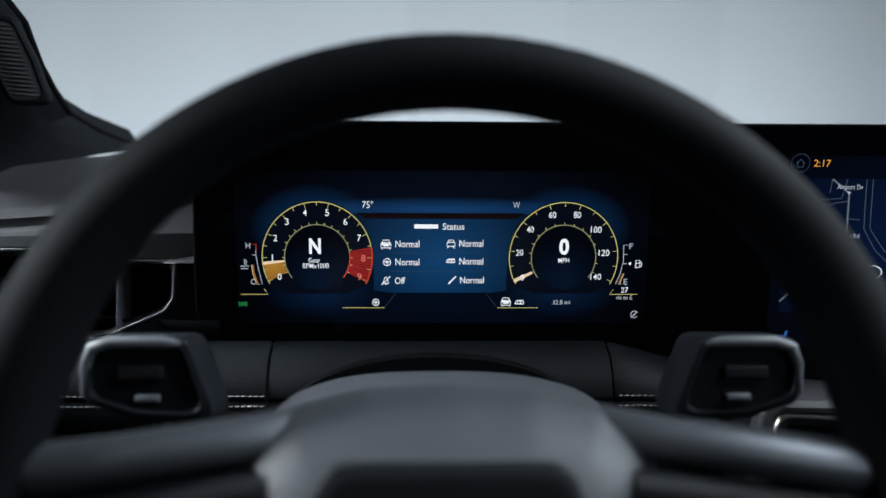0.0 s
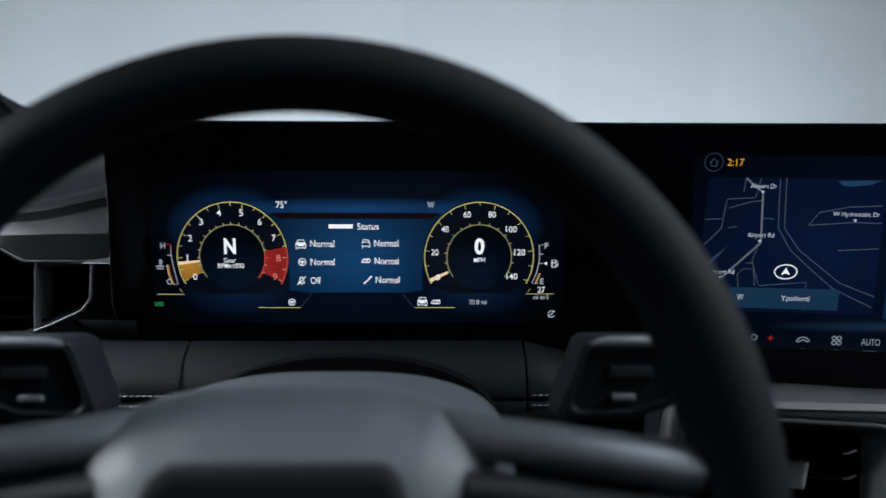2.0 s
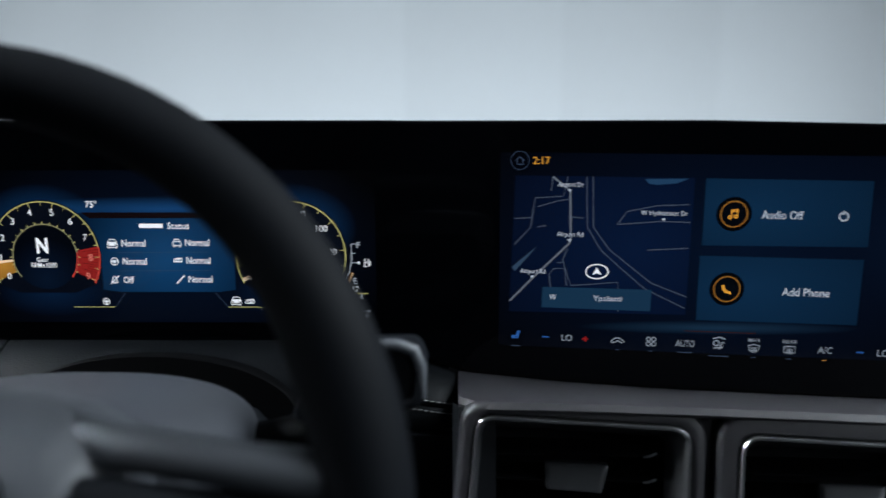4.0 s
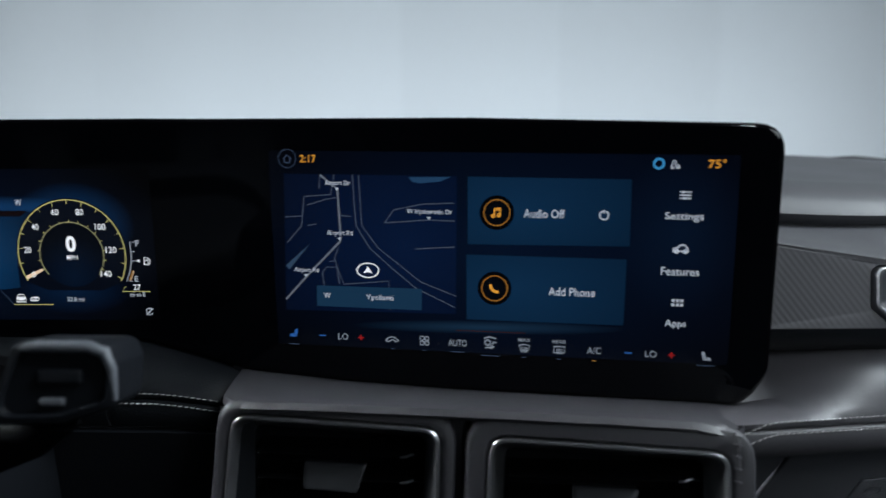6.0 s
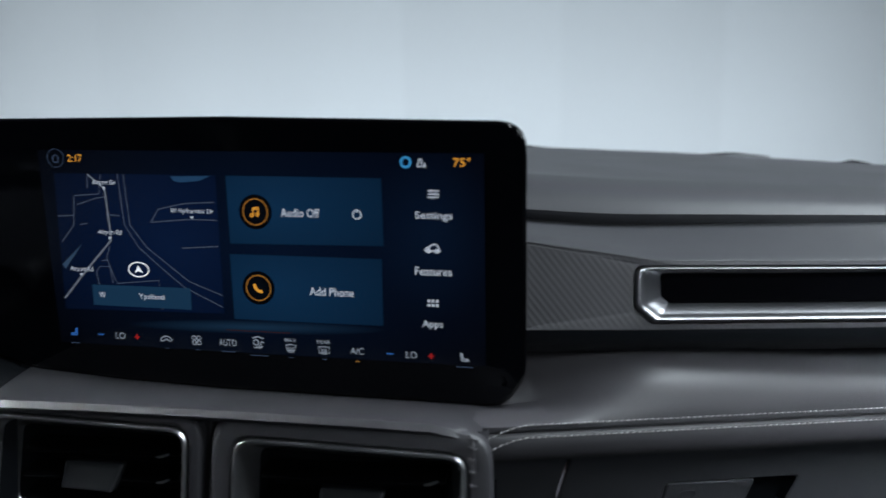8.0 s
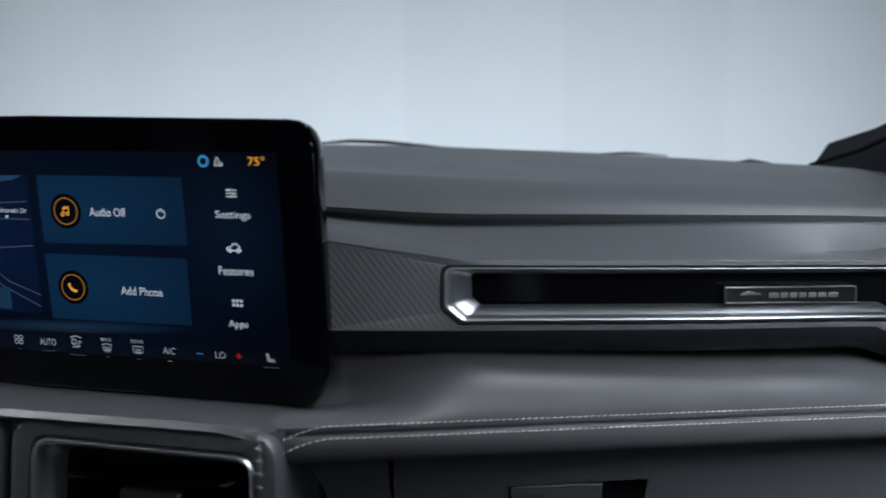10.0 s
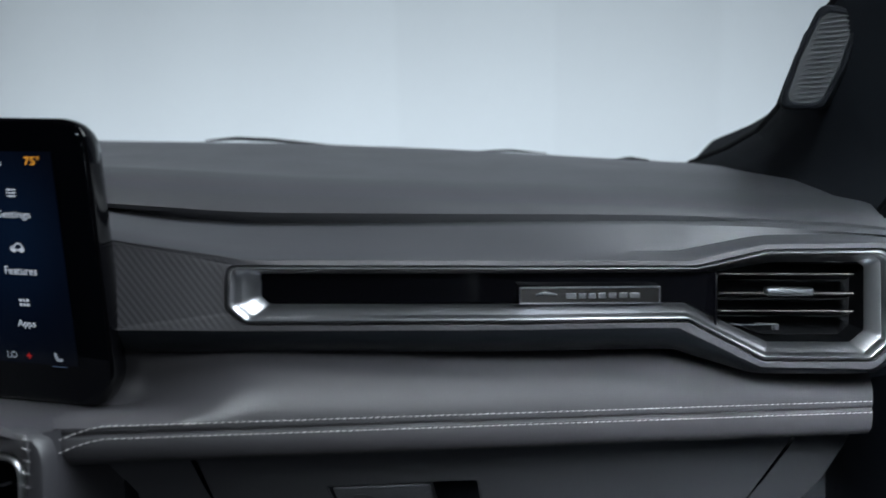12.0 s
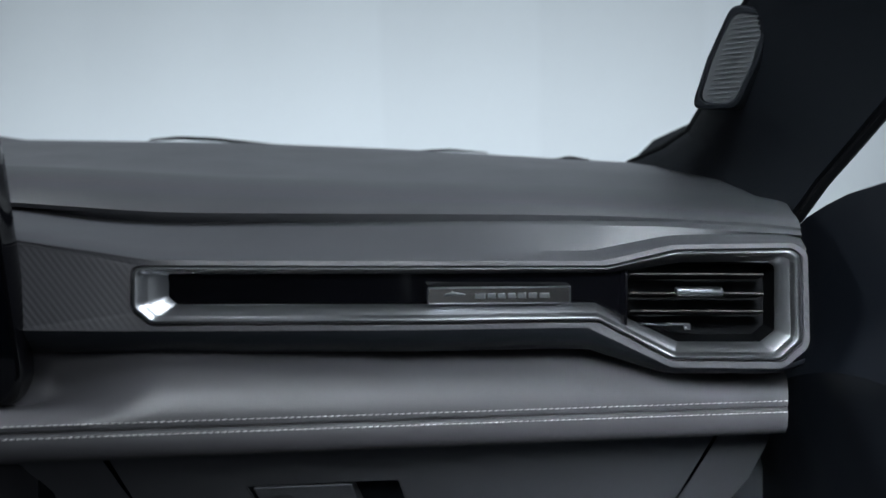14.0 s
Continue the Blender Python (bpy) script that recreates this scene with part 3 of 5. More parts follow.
box(bm, 0.212, 0.542, 0.618, 0.70, -0.36, -0.205)
part("lower_face", bm, M_DARK, stack)


def centre_vent(poly, tab_x, grow, label):
    ob = thing("air_vent", (sum(p[0] for p in poly) / 4, 0.63, -0.15), label, "air vent", "centre air vents")
    surf = lambda x, z: vent_y(x) - 0.003
    R = [0.013, 0.016, 0.016, 0.013]
    ring = lambda i: rounded(inset(poly, i), [max(0.003, r - i * 0.6) for r in R], 6, 4)
    bm = bmesh.new()
    bezel(bm, [(ring(-grow - 0.0005), 0.014), (ring(-grow), 0.003), (ring(-grow + 0.0015), 0.0005), (ring(-grow + 0.0045), -0.0006), (ring(-0.0025), -0.0004), (ring(-0.0008), 0.0012), (ring(0.0), 0.004)], surf)
    part("surround", bm, M_PLASTIC, ob)
    bm = bmesh.new()
    bezel(bm, [(ring(0.0), 0.004), (ring(0.0), 0.0002), (ring(0.0010), -0.0012), (ring(0.0024), -0.0010), (ring(0.0032), 0.0010), (ring(0.0037), 0.0035), (ring(0.0062), 0.013), (ring(0.0068), 0.0138), (ring(0.0090), 0.0225), (ring(0.0112), 0.026)], surf)
    part("frame", bm, M_SATIN_DARK, ob, "satin grey frame")
    bm = bmesh.new()
    bezel(bm, [(ring(0.0112), 0.026), (ring(0.0116), 0.034), (ring(0.013), 0.060)], surf)
    lid(bm, ring(0.013), 0.060, surf)
    part("duct", bm, M_DARK, ob)
    x0, x1 = poly[0][0] + 0.0125, poly[3][0] - 0.0135
    zt = (poly[0][1] + poly[3][1]) / 2
    for i in range(4):
        z = zt - 0.0255 - 0.0170 * i
        rows = []
        for x in span(x0 + 0.001, x1 - 0.001, 8):
            y = surf(x, z) + 0.006
            tip = 0.004 if x > x1 - 0.006 else 0.0
            rows.append([(x, y + 0.034, z + 0.0065), (x, y + 0.018, z + 0.0028), (x, y + 0.0125 + tip, z + 0.0012), (x, y + 0.0115 + tip, z), (x, y + 0.0125 + tip, z - 0.0011), (x, y + 0.018, z - 0.0002), (x, y + 0.034, z + 0.0035)])
        slat = part("slat", loft(rows, closed=True, cap=True), M_SLAT, ob)
        xt = x1 - 0.0105
        yt = surf(xt, z) + 0.0165
        bm = tube([(xt - 0.004, yt + 0.0005, z - 0.0006), (xt, yt, z), (xt + 0.005, yt + 0.0005, z + 0.0018)], [0.0006, 0.0010, 0.0007], 8)
        part("slat_tip", bm, M_SATIN, slat, "bright slat tip")
    z = zt - 0.0425
    bm = bmesh.new()
    pts = [(tab_x - 0.021, z + 0.0125), (tab_x + 0.021, z + 0.0115), (tab_x + 0.0150, z - 0.0062), (tab_x - 0.0215, z - 0.0045)]
    rr = lambda i: rounded(inset(pts, i), 0.0018, 4, 2)
    tilt = lambda x, z2: vent_y(x) + 0.007 + 0.35 * (z2 - z)
    bezel(bm, [(rr(0.0), 0.008), (rr(0.0), 0.0012), (rr(0.0010), 0.0), (rr(0.003), -0.0003)], tilt)
    lid(bm, rr(0.003), -0.0003, tilt)
    part("tab", bm, M_TAB, ob, "grey adjusting tab")
    return ob


centre_vent([(0.2185, -0.1088), (0.2120, -0.1860), (0.3545, -0.1900), (0.3570, -0.1150)], 0.286, 0.0095, "square centre air vent with a satin frame and adjusting tab")
centre_vent([(0.3875, -0.1190), (0.3845, -0.1950), (0.5365, -0.1985), (0.5355, -0.1250)], 0.462, 0.0150, "square centre air vent beside the glovebox, satin frame")

# ---- passenger vent outlet ----
outlet_y = lambda x, z: face_y(x)
VENT = [(0.9565, -0.0170), (0.9565, -0.0485), (0.9905, -0.0640), (1.0465, -0.0640), (1.0560, -0.0560), (1.0555, -0.0105), (0.9920, -0.0100)]
bm = bmesh.new()
vr = lambda i: rounded(inset(VENT, i), 0.002, 4, 4)
bezel(bm, [(vr(-0.0006), 0.0112), (vr(0.0), 0.0118), (vr(0.0), 0.014), (vr(0.002), 0.04)], outlet_y)
lid(bm, vr(0.002), 0.04, outlet_y)
part("duct", bm, M_BLACK, strip)
for i, z in enumerate((-0.0182, -0.0312, -0.0432)):
    rows = []
    for x in span(0.9585, 1.0475, 8):
        y = face_y(x) + 0.006
        rows.append([(x, y + 0.026, z - 0.003), (x, y + 0.006, z + 0.0004), (x, y + 0.001, z + 0.0012), (x, y, z + 0.0004), (x, y + 0.001, z - 0.0005), (x, y + 0.006, z - 0.0012), (x, y + 0.026, z - 0.0045)])
    slat = part("slat", loft(rows, closed=True, cap=True), M_SLAT, strip, "thin bright-edged slat")
    bm = tube([(x, face_y(x) + 0.0058, z + 0.0005) for x in span(0.9588, 1.0472, 8)], 0.0006, 6)
    part("slat_edge", bm, M_SLAT_LIT, slat, "bright bronze edge")
bm = bmesh.new()
box(bm, 0.9885, 1.0195, face_y(1.0) + 0.0005, face_y(1.0) + 0.012, -0.0325, -0.0265, 0.0022)
part("tab", bm, M_TAB, strip, "grey adjusting tab")
bm = bmesh.new()
box(bm, 0.9545, 0.9562, face_y(0.955) + 0.003, face_y(0.955) + 0.02, -0.052, -0.0175, 0.0005)
part("divider", bm, M_GLOSS, strip)
bm = bmesh.new()
for x0, x1, z0, z1 in ((0.966, 0.984, -0.0535, -0.0525), (0.984, 0.999, -0.0535, -0.0520), (0.996, 1.000, -0.0565, -0.0525)):
    box(bm, x0, x1, face_y(x0) + 0.016, face_y(x0) + 0.020, z0, z1, 0.0002)
part("louvre_link", bm, M_TAB, strip)

# badge plate with a plain mark and bars in place of its brand lettering
badge = thing("badge_plate", (0.872, 0.712, -0.031), "small brushed silver badge plate on the gloss insert", "badge")
by = lambda x, z: interp(x, [0.826, 0.918], [0.6965, 0.7285])
plate = [(0.8255, -0.0262), (0.8255, -0.0370), (0.9185, -0.0378), (0.9185, -0.0262)]
pr = lambda i: rounded(inset(plate, i), 0.0006, 3, 2)
bm = bmesh.new()
bezel(bm, [(pr(0), 0.006), (pr(0), 0.0004), (pr(0.0005), 0.0), (pr(0.0008), 0.0006)], by)
part("rim", bm, M_SATIN, badge)
bm = bmesh.new()
lid(bm, pr(0.0008), 0.0006, by)
part("face", bm, M_BADGE, badge)
for x0, x1 in ((0.8555, 0.8625), (0.8640, 0.8690), (0.8705, 0.8755), (0.8770, 0.8820), (0.8835, 0.8890), (0.8905, 0.8960), (0.8975, 0.9045)):
    y = by((x0 + x1) / 2, 0)
    part("raised_bar", box(bmesh.new(), x0, x1, y - 0.0005, y + 0.002, -0.0338, -0.0303, 0.0003), M_TAB, badge)
bm = bmesh.new()
tube([(0.836, by(0.836, 0), -0.0315), (0.842, by(0.842, 0), -0.0302), (0.850, by(0.85, 0), -0.0312)], [0.0006, 0.0016, 0.0005], 6, bm)
part("raised_mark", bm, M_TAB, badge)

# ---- glovebox ----
glove = thing("glovebox", (0.82, 0.78, -0.2), "closed dark grained plastic glovebox with a recessed latch", "glovebox")
def glove_y(x, z):
    return pad_y(x) + 0.046 + 1.31 * (-0.138 - z)


DOOR = [(0.6040, -0.1405), (0.5945, -0.190), (0.585, -0.32), (0.965, -0.32), (1.0111, -0.2225), (1.0303, -0.1425)]
dr = lambda i: rounded(inset(DOOR, i), [0.004, 0.01, 0.02, 0.02, 0.01, 0.004], 4, 8)
LATCH = [(0.678, -0.1822), (0.678, -0.219), (0.7865, -0.221), (0.7865, -0.1838)]
lr = lambda i: rounded(inset(LATCH, i), 0.004, 4, 8)
bm = bmesh.new()
bezel(bm, [(dr(0.0), 0.02), (dr(0.0), 0.002), (dr(0.0008), 0.0006), (dr(0.0022), 0.0)], glove_y)
# lid of strips between the door's edge and the latch recess
part("door_edge", bm, M_GLOVE, glove)
bm = bmesh.new()
def door_span(z):
    return interp(z, [-0.32, -0.190, -0.1405], [0.585, 0.5945, 0.6040]) + 0.002, interp(z, [-0.32, -0.2225, -0.1425], [0.965, 1.0111, 1.0303]) - 0.002
for z1, z0, hole in ((-0.1425, -0.158, False), (-0.158, -0.1822, False), (-0.1822, -0.220, True), (-0.220, -0.26, False), (-0.26, -0.318, False)):
    (a1, b1), (a0, b0) = door_span(z1), door_span(z0)
    parts_x = [(a1, a0, 0.678, 0.678), (0.7865, 0.7865, b1, b0)] if hole else [(a1, a0, b1, b0)]
    for l1, l0, r1, r0 in parts_x:
        loft([[(l1 + (r1 - l1) * k, glove_y(l1 + (r1 - l1) * k, z1), z1) for k in span(0, 1, 12)], [(l0 + (r0 - l0) * k, glove_y(l0 + (r0 - l0) * k, z0), z0) for k in span(0, 1, 12)]], bm=bm)
part("door", bm, M_GLOVE, glove)
bm = bmesh.new()
bezel(bm, [(lr(-0.0015), -0.0002), (lr(0.0), 0.0008), (lr(0.0008), 0.010), (lr(0.002), 0.018)], glove_y)
lid(bm, lr(0.002), 0.018, glove_y)
recess = part("latch_recess", bm, M_DARK, glove)
HAN = [(0.680, -0.1838), (0.680, -0.2175), (0.7510, -0.2190), (0.7510, -0.1848)]
hr = lambda i: rounded(inset(HAN, i), 0.003, 4, 4)
bm = bmesh.new()
bezel(bm, [(hr(0.0), 0.014), (hr(0.0), 0.0015), (hr(0.001), 0.0002), (hr(0.002), 0.0)], glove_y)
lid(bm, hr(0.002), 0.0, glove_y)
handle = part("latch_handle", bm, M_GLOVE, glove)
bm = bmesh.new()
cx, cz = 0.6985, -0.1985
disc = [(cx + 0.008 * math.cos(a), cz + 0.006 * math.sin(a)) for a in span(0, 2 * math.pi, 21)[:-1]]
bezel(bm, [(disc, 0.0), (disc, -0.0008), ([(cx + (x - cx) * 0.85, cz + (z - cz) * 0.85) for x, z in disc], -0.0008), ([(cx + (x - cx) * 0.8, cz + (z - cz) * 0.8) for x, z in disc], -0.0002)], glove_y)
lid(bm, [(cx + (x - cx) * 0.8, cz + (z - cz) * 0.8) for x, z in disc], -0.0002, glove_y)
part("lock", bm, M_GLOVE, handle)
# panels either side of the door
bm = loft([[(0.548 + (interp(z, [-0.32, -0.190, -0.1405], [0.585, 0.5945, 0.6040]) - 0.5510) * k, glove_y(0.548 + 0.055 * k, z) - 0.001, z) for z in (-0.136, -0.15, -0.18, -0.22, -0.34)] for k in span(0, 1, 5)])
part("side_panel", bm, M_GLOVE, dash)
bm = loft([[(interp(z, [-0.32, -0.2225, -0.1425], [0.968, 1.0140, 1.0332]) * (1 - k) + interp(z, [-0.34, -0.2267, -0.19, -0.137], [1.02, 1.0618, 1.0723, 1.0740]) * k, glove_y(1.03 + 0.04 * k, z) - 0.001, z) for z in (-0.136, -0.16, -0.20, -0.2267, -0.26, -0.34)] for k in span(0, 1, 5)])
part("side_panel", bm, M_GLOVE, dash)

# ---- driver's side vent ----
side = thing("side_vent", (-0.27, 0.70, -0.04), "driver's side air vent with a thin silver frame", "air vent")
SV = [(-0.1950, -0.0080), (-0.1960, -0.0370), (-0.2020, -0.0460), (-0.2470, -0.0660), (-0.34, -0.0700), (-0.352, -0.058), (-0.350, 0.0000), (-0.26, 0.0005), (-0.2450, -0.0080)]
sy = lambda x, z: 0.700 + 0.05 * (x + 0.195)
sv = lambda i: rounded(inset(SV, i), 0.003, 4, 4)
bm = bmesh.new()
bezel(bm, [(sv(0.0), 0.004), (sv(0.0), 0.0), (sv(0.001), -0.001), (sv(0.0020), -0.0006), (sv(0.0026), 0.003), (sv(0.006), 0.012)], sy)
part("frame", bm, M_SATIN, side, "thin bright silver frame")
bm = bmesh.new()
bezel(bm, [(sv(0.006), 0.012), (sv(0.007), 0.05)], sy)
lid(bm, sv(0.007), 0.05, sy)
part("duct", bm, M_DARK, side)
bm = bmesh.new()
box(bm, -0.2375, -0.2360, 0.698, 0.73, -0.060, -0.010, 0.0004)
part("divider", bm, M_SPOKE, side)
for z in (-0.022, -0.036, -0.050):
    bm = bmesh.new()
    box(bm, -0.345, -0.24, 0.704, 0.725, z - 0.0008, z + 0.0008, 0.0004)
    part("slat", bm, M_SLAT, side)
DF = [(-0.150, 0.012), (-0.150, -0.085), (-0.26, -0.085), (-0.40, -0.090), (-0.41, -0.075), (-0.40, 0.004), (-0.352, 0.008), (-0.26, 0.010), (-0.22, 0.011)]
df = rounded(DF, 0.004, 4, 4)
bm = bmesh.new()
bezel(bm, [(df, 0.004), (sv(-0.0008), 0.0005), (sv(0.0), 0.004)], sy)
part("trim_face", bm, M_DARK, dash, "dark trim face round the side vent")

# ---- pillars, doors, roof ----
def pillar(sx, name, label):
    X = lambda x: x if sx > 0 else 2 * MID + 0.012 - x
    up = 0.0 if sx > 0 else 0.036
    ob = thing(name, (X(1.08), 0.85, 0.06), label, "car pillar")
    left = [(0.9726, 1.06, 0.076), (1.000, 0.99, 0.085), (1.0184, 0.94, 0.0965), (1.0200, 0.86, 0.107), (1.0190, 0.82, 0.121), (1.026, 0.79, 0.150), (1.040, 0.76, 0.172), (1.058, 0.70, 0.200), (1.08, 0.55, 0.27), (1.09, 0.30, 0.335)]
    right = [(1.060, 0.845, 0.024), (1.074, 0.83, 0.016), (1.079, 0.822, 0.022), (1.092, 0.80, 0.048), (1.107, 0.77, 0.0735), (1.122, 0.74, 0.100), (1.135, 0.71, 0.124), (1.155, 0.66, 0.165), (1.20, 0.52, 0.245), (1.23, 0.28, 0.32)]
    rows = []
    for a, b in zip(left, right):
        a, b = Vector(a), Vector(b)
        mid = a.lerp(b, 0.35) + Vector((-0.012, -0.016, 0.004))
        out = a + Vector((0.03, 0.05, 0.03))
        row = [out, a + Vector((0.004, 0.010, 0.004)), a, a.lerp(mid, 0.4) + Vector((-0.002, -0.004, 0)), a.lerp(mid, 0.75) + Vector((-0.001, -0.003, 0)), mid, mid.lerp(b, 0.35) + Vector((0.0, -0.002, 0)), mid.lerp(b, 0.7), b, b + Vector((0.006, 0.012, -0.002)), b + Vector((0.02, 0.05, 0.0))]
        sh = 0.0 if sx > 0 else interp(a.z, [0.076, 0.0965, 0.107, 0.15, 0.2], [0.0, 0.007, 0.022, 0.030, 0.036])
        rows.append([(X(p.x) + sh, p.y, p.z + up) for p in row])
    part("cover", loft(rows), M_PILLAR, ob)
    # rubber edge at the side window
    bm = tube([(X(x + 0.008), y + 0.012, z + up) for x, y, z in right[1:]], 0.006, 8)
    part("door_seal", bm, M_BLACK, ob, "black rubber door seal")
    # windscreen edge seal
    bm = tube([(X(x + 0.003) + (0.0 if sx > 0 else interp(z, [0.076, 0.0965, 0.107, 0.15, 0.2], [0.0, 0.007, 0.022, 0.030, 0.036])), y + 0.012, z + 0.003 + up) for x, y, z in left], 0.004, 8)
    part("screen_seal", bm, M_BLACK, ob, "black windscreen edge")
    # loudspeaker pod
    O = Vector((1.029, 0.763, 0.130))
    ux, uz = Vector((0.93, -0.30, -0.10)).normalized(), Vector((0.20, -0.22, 0.95)).normalized()
    uy = ux.cross(uz).normalized()
    pod = [(-0.0180, -0.0330), (0.0080, -0.0320), (0.0140, -0.004), (0.0160, 0.0300), (-0.0085, 0.0340), (-0.0155, 0.0)]
    def put(p, d):
        v = O + ux * p[0] + uz * p[1] - uy * d
        return (X(v.x) + (0.0 if sx > 0 else 0.036), v.y, v.z + (0.0 if sx > 0 else 0.020))
    pr2 = lambda i: rounded(inset(pod, i), 0.0085, 6, 4)
    sgn = -1.0
    bm = bmesh.new()
    loft([[put(p, d * sgn) for p in pr2(i)] for i, d in ((-0.004, -0.030), (-0.0035, -0.004), (-0.002, 0.001), (0.0, 0.002), (0.0012, 0.0016), (0.0016, 0.0))], closed=True, bm=bm)
    part("speaker_pod", bm, M_PILLAR, ob)
    bm = bmesh.new()
    f = bm.faces.new([bm.verts.new(put(p, 0.0008 * sgn)) for p in pr2(0.0016)])
    grille = part("speaker_grille", bm, M_GRILLE, ob, "ribbed grey loudspeaker grille")
    bm = bmesh.new()
    for i in range(17):
        z = -0.029 + i * 0.0035
        x0 = -0.0165 + (z + 0.029) * 0.10
        x1 = 0.0125 + (z + 0.029) * 0.12
        tube([put((x0 + 0.004, z), 0.001 * sgn), put(((x0 + x1) / 2, z + 0.0015), 0.0018 * sgn), put((x1 - 0.004, z + 0.003), 0.001 * sgn)], [0.0004, 0.0010, 0.0004], 6, bm)
    part("grille_rib", bm, M_GRILLE, grille)
    return ob


pillar(1, "windscreen_pillar", "dark windscreen pillar cover with a ribbed loudspeaker pod")
pillar(-1, "windscreen_pillar", "dark windscreen pillar cover with a loudspeaker pod, driver's side")


car = thing("car", (0.32, 0.0, -0.80), "dark open-topped car cabin shell round the dashboard", "car")


def door(sx):
    X = lambda x: x if sx > 0 else 2 * MID - x
    rows = []
    for y, zt in ((1.15, -0.03), (0.97, -0.02), (0.88, 0.008), (0.83, 0.0215), (0.79, 0.0300), (0.75, 0.0365), (0.70, 0.0410), (0.60, 0.042), (0.40, 0.03), (0.0, 0.0), (-0.6, -0.05)):
        x = 1.088 + 0.10 * (0.85 - min(y, 0.85))
        rows.append([(X(x + 0.10), y, zt + 0.004), (X(x + 0.02), y, zt + 0.004), (X(x + 0.004), y, zt), (X(x), y, zt - 0.012), (X(x + 0.012), y, zt - 0.08), (X(x - 0.004), y, zt - 0.12), (X(x + 0.02), y, zt - 0.2), (X(x + 0.02), y, -0.75)])
    ob = part("door", loft(rows), M_DOOR, car, "dark car door panel")
    bm = bmesh.new()
    box(bm, min(X(1.112), X(1.128)), max(X(1.112), X(1.128)), 0.60, 0.86, -0.115, -0.055, 0.006)
    part("trim_inset", bm, M_DOORBLUE, ob, "dark blue-grey trim inset")


door(1)
door(-1)
# The panel at the rear is unseen, raised so the gloss insert mirrors dark.
for nm, b6 in (("cabin_floor", (-0.62, 1.26, -0.85, 1.1, -0.80, -0.75)), ("bulkhead", (-0.45, 1.09, 1.075, 1.14, -0.10, 0.045)), ("footwell_wall", (-0.62, 1.26, 1.06, 1.14, -0.78, -0.102)), ("unseen_rear_panel", (-0.62, 1.26, -0.95, -0.82, -0.78, 0.22))):
    bm = bmesh.new()
    box(bm, *b6)
    part(nm, bm, M_DARK, car)

# wiper arms and cowl bumps at the foot of the windscreen
wiper = thing("wiper", (0.70, 1.09, 0.10), "black wiper blade at the foot of the windscreen", "wiper")
bm = bmesh.new()
tube([(0.455, 1.08, 0.1085), (0.49, 1.08, 0.1105), (0.53, 1.08, 0.1085), (0.60, 1.08, 0.1015)], [0.001, 0.002, 0.002, 0.001], 8, bm)
part("blade", bm, M_BLACK, wiper)
bm = bmesh.new()
tube([(0.90, 1.075, 0.0840), (0.915, 1.075, 0.0855), (0.935, 1.075, 0.083)], [0.0006, 0.0018, 0.0006], 8, bm)
part("spindle_cap", bm, M_BLACK, wiper)
bm = bmesh.new()
tube([(0.76, 1.075, 0.0940), (0.79, 1.075, 0.0945), (0.83, 1.075, 0.091)], [0.0006, 0.0014, 0.0006], 8, bm)
part("arm", bm, M_BLACK, wiper)


# ---- what the displays show ----
W_TEXT = lit("screen_white", (0.84, 0.89, 0.96), 1.0)
W_DIM = lit("screen_grey", (0.60, 0.68, 0.80), 0.70)
W_ROW = lit("screen_key_grey", (0.48, 0.56, 0.68), 0.42)
W_FAINT = lit("screen_faint_line", (0.10, 0.16, 0.28), 0.35)
W_ROAD = lit("screen_road", (0.40, 0.46, 0.58), 0.30)
W_YELLOW = lit("screen_yellow", (0.74, 0.70, 0.26), 0.72)
W_AMBER = lit("screen_amber", (0.95, 0.42, 0.05), 0.70)
W_ORANGE = lit("screen_orange", (0.60, 0.27, 0.05), 0.40)
W_RED = lit("screen_red", (0.52, 0.03, 0.028), 0.45)
W_REDDIM = lit("screen_red_small", (0.75, 0.03, 0.03), 0.35)
W_GREEN = lit("screen_green", (0.05, 0.65, 0.18), 0.6)
W_BLUE = lit("screen_blue", (0.05, 0.22, 0.75), 0.42)
W_CYAN = lit("screen_cyan", (0.06, 0.38, 0.80), 0.6)
W_PEACH = lit("screen_peach", (0.95, 0.72, 0.50), 0.8)
W_AMBER_DIM = lit("screen_amber_dim", (0.8, 0.4, 0.1), 0.4)
W_YELLOW_DIM = lit("screen_yellow_dim", (0.60, 0.59, 0.32), 0.45)
W_DISC = lit("screen_dial_black", (0.004, 0.008, 0.020), 0.30)


def fading(name, color, strength, cx, cz, rx, rz, floor=0.0, power=1.0):
    """A lit field that fades outwards from (cx, cz) over rx, rz."""
    m = lit(name, color, strength)
    nt = m.node_tree
    co, mp, gr, mul = (nt.nodes.new("ShaderNode" + k) for k in ("TexCoord", "Mapping", "TexGradient", "Math"))
    gr.gradient_type = "SPHERICAL"
    mp.inputs["Location"].default_value = (-(cx - 0.2) / rx, 0, -(cz + 0.09) / rz)
    mp.inputs["Scale"].default_value = (1 / rx, 0, 1 / rz)
    mul.operation = "MULTIPLY_ADD"
    mul.inputs[1].default_value, mul.inputs[2].default_value = strength * (1 - floor), strength * floor
    nt.links.new(co.outputs["Object"], mp.inputs["Vector"])
    nt.links.new(mp.outputs["Vector"], gr.inputs["Vector"])
    nt.links.new(gr.outputs["Fac"], mul.inputs[0])
    nt.links.new(mul.outputs[0], nt.nodes["Principled BSDF"].inputs["Emission Strength"])
    return m


MM = 0.001


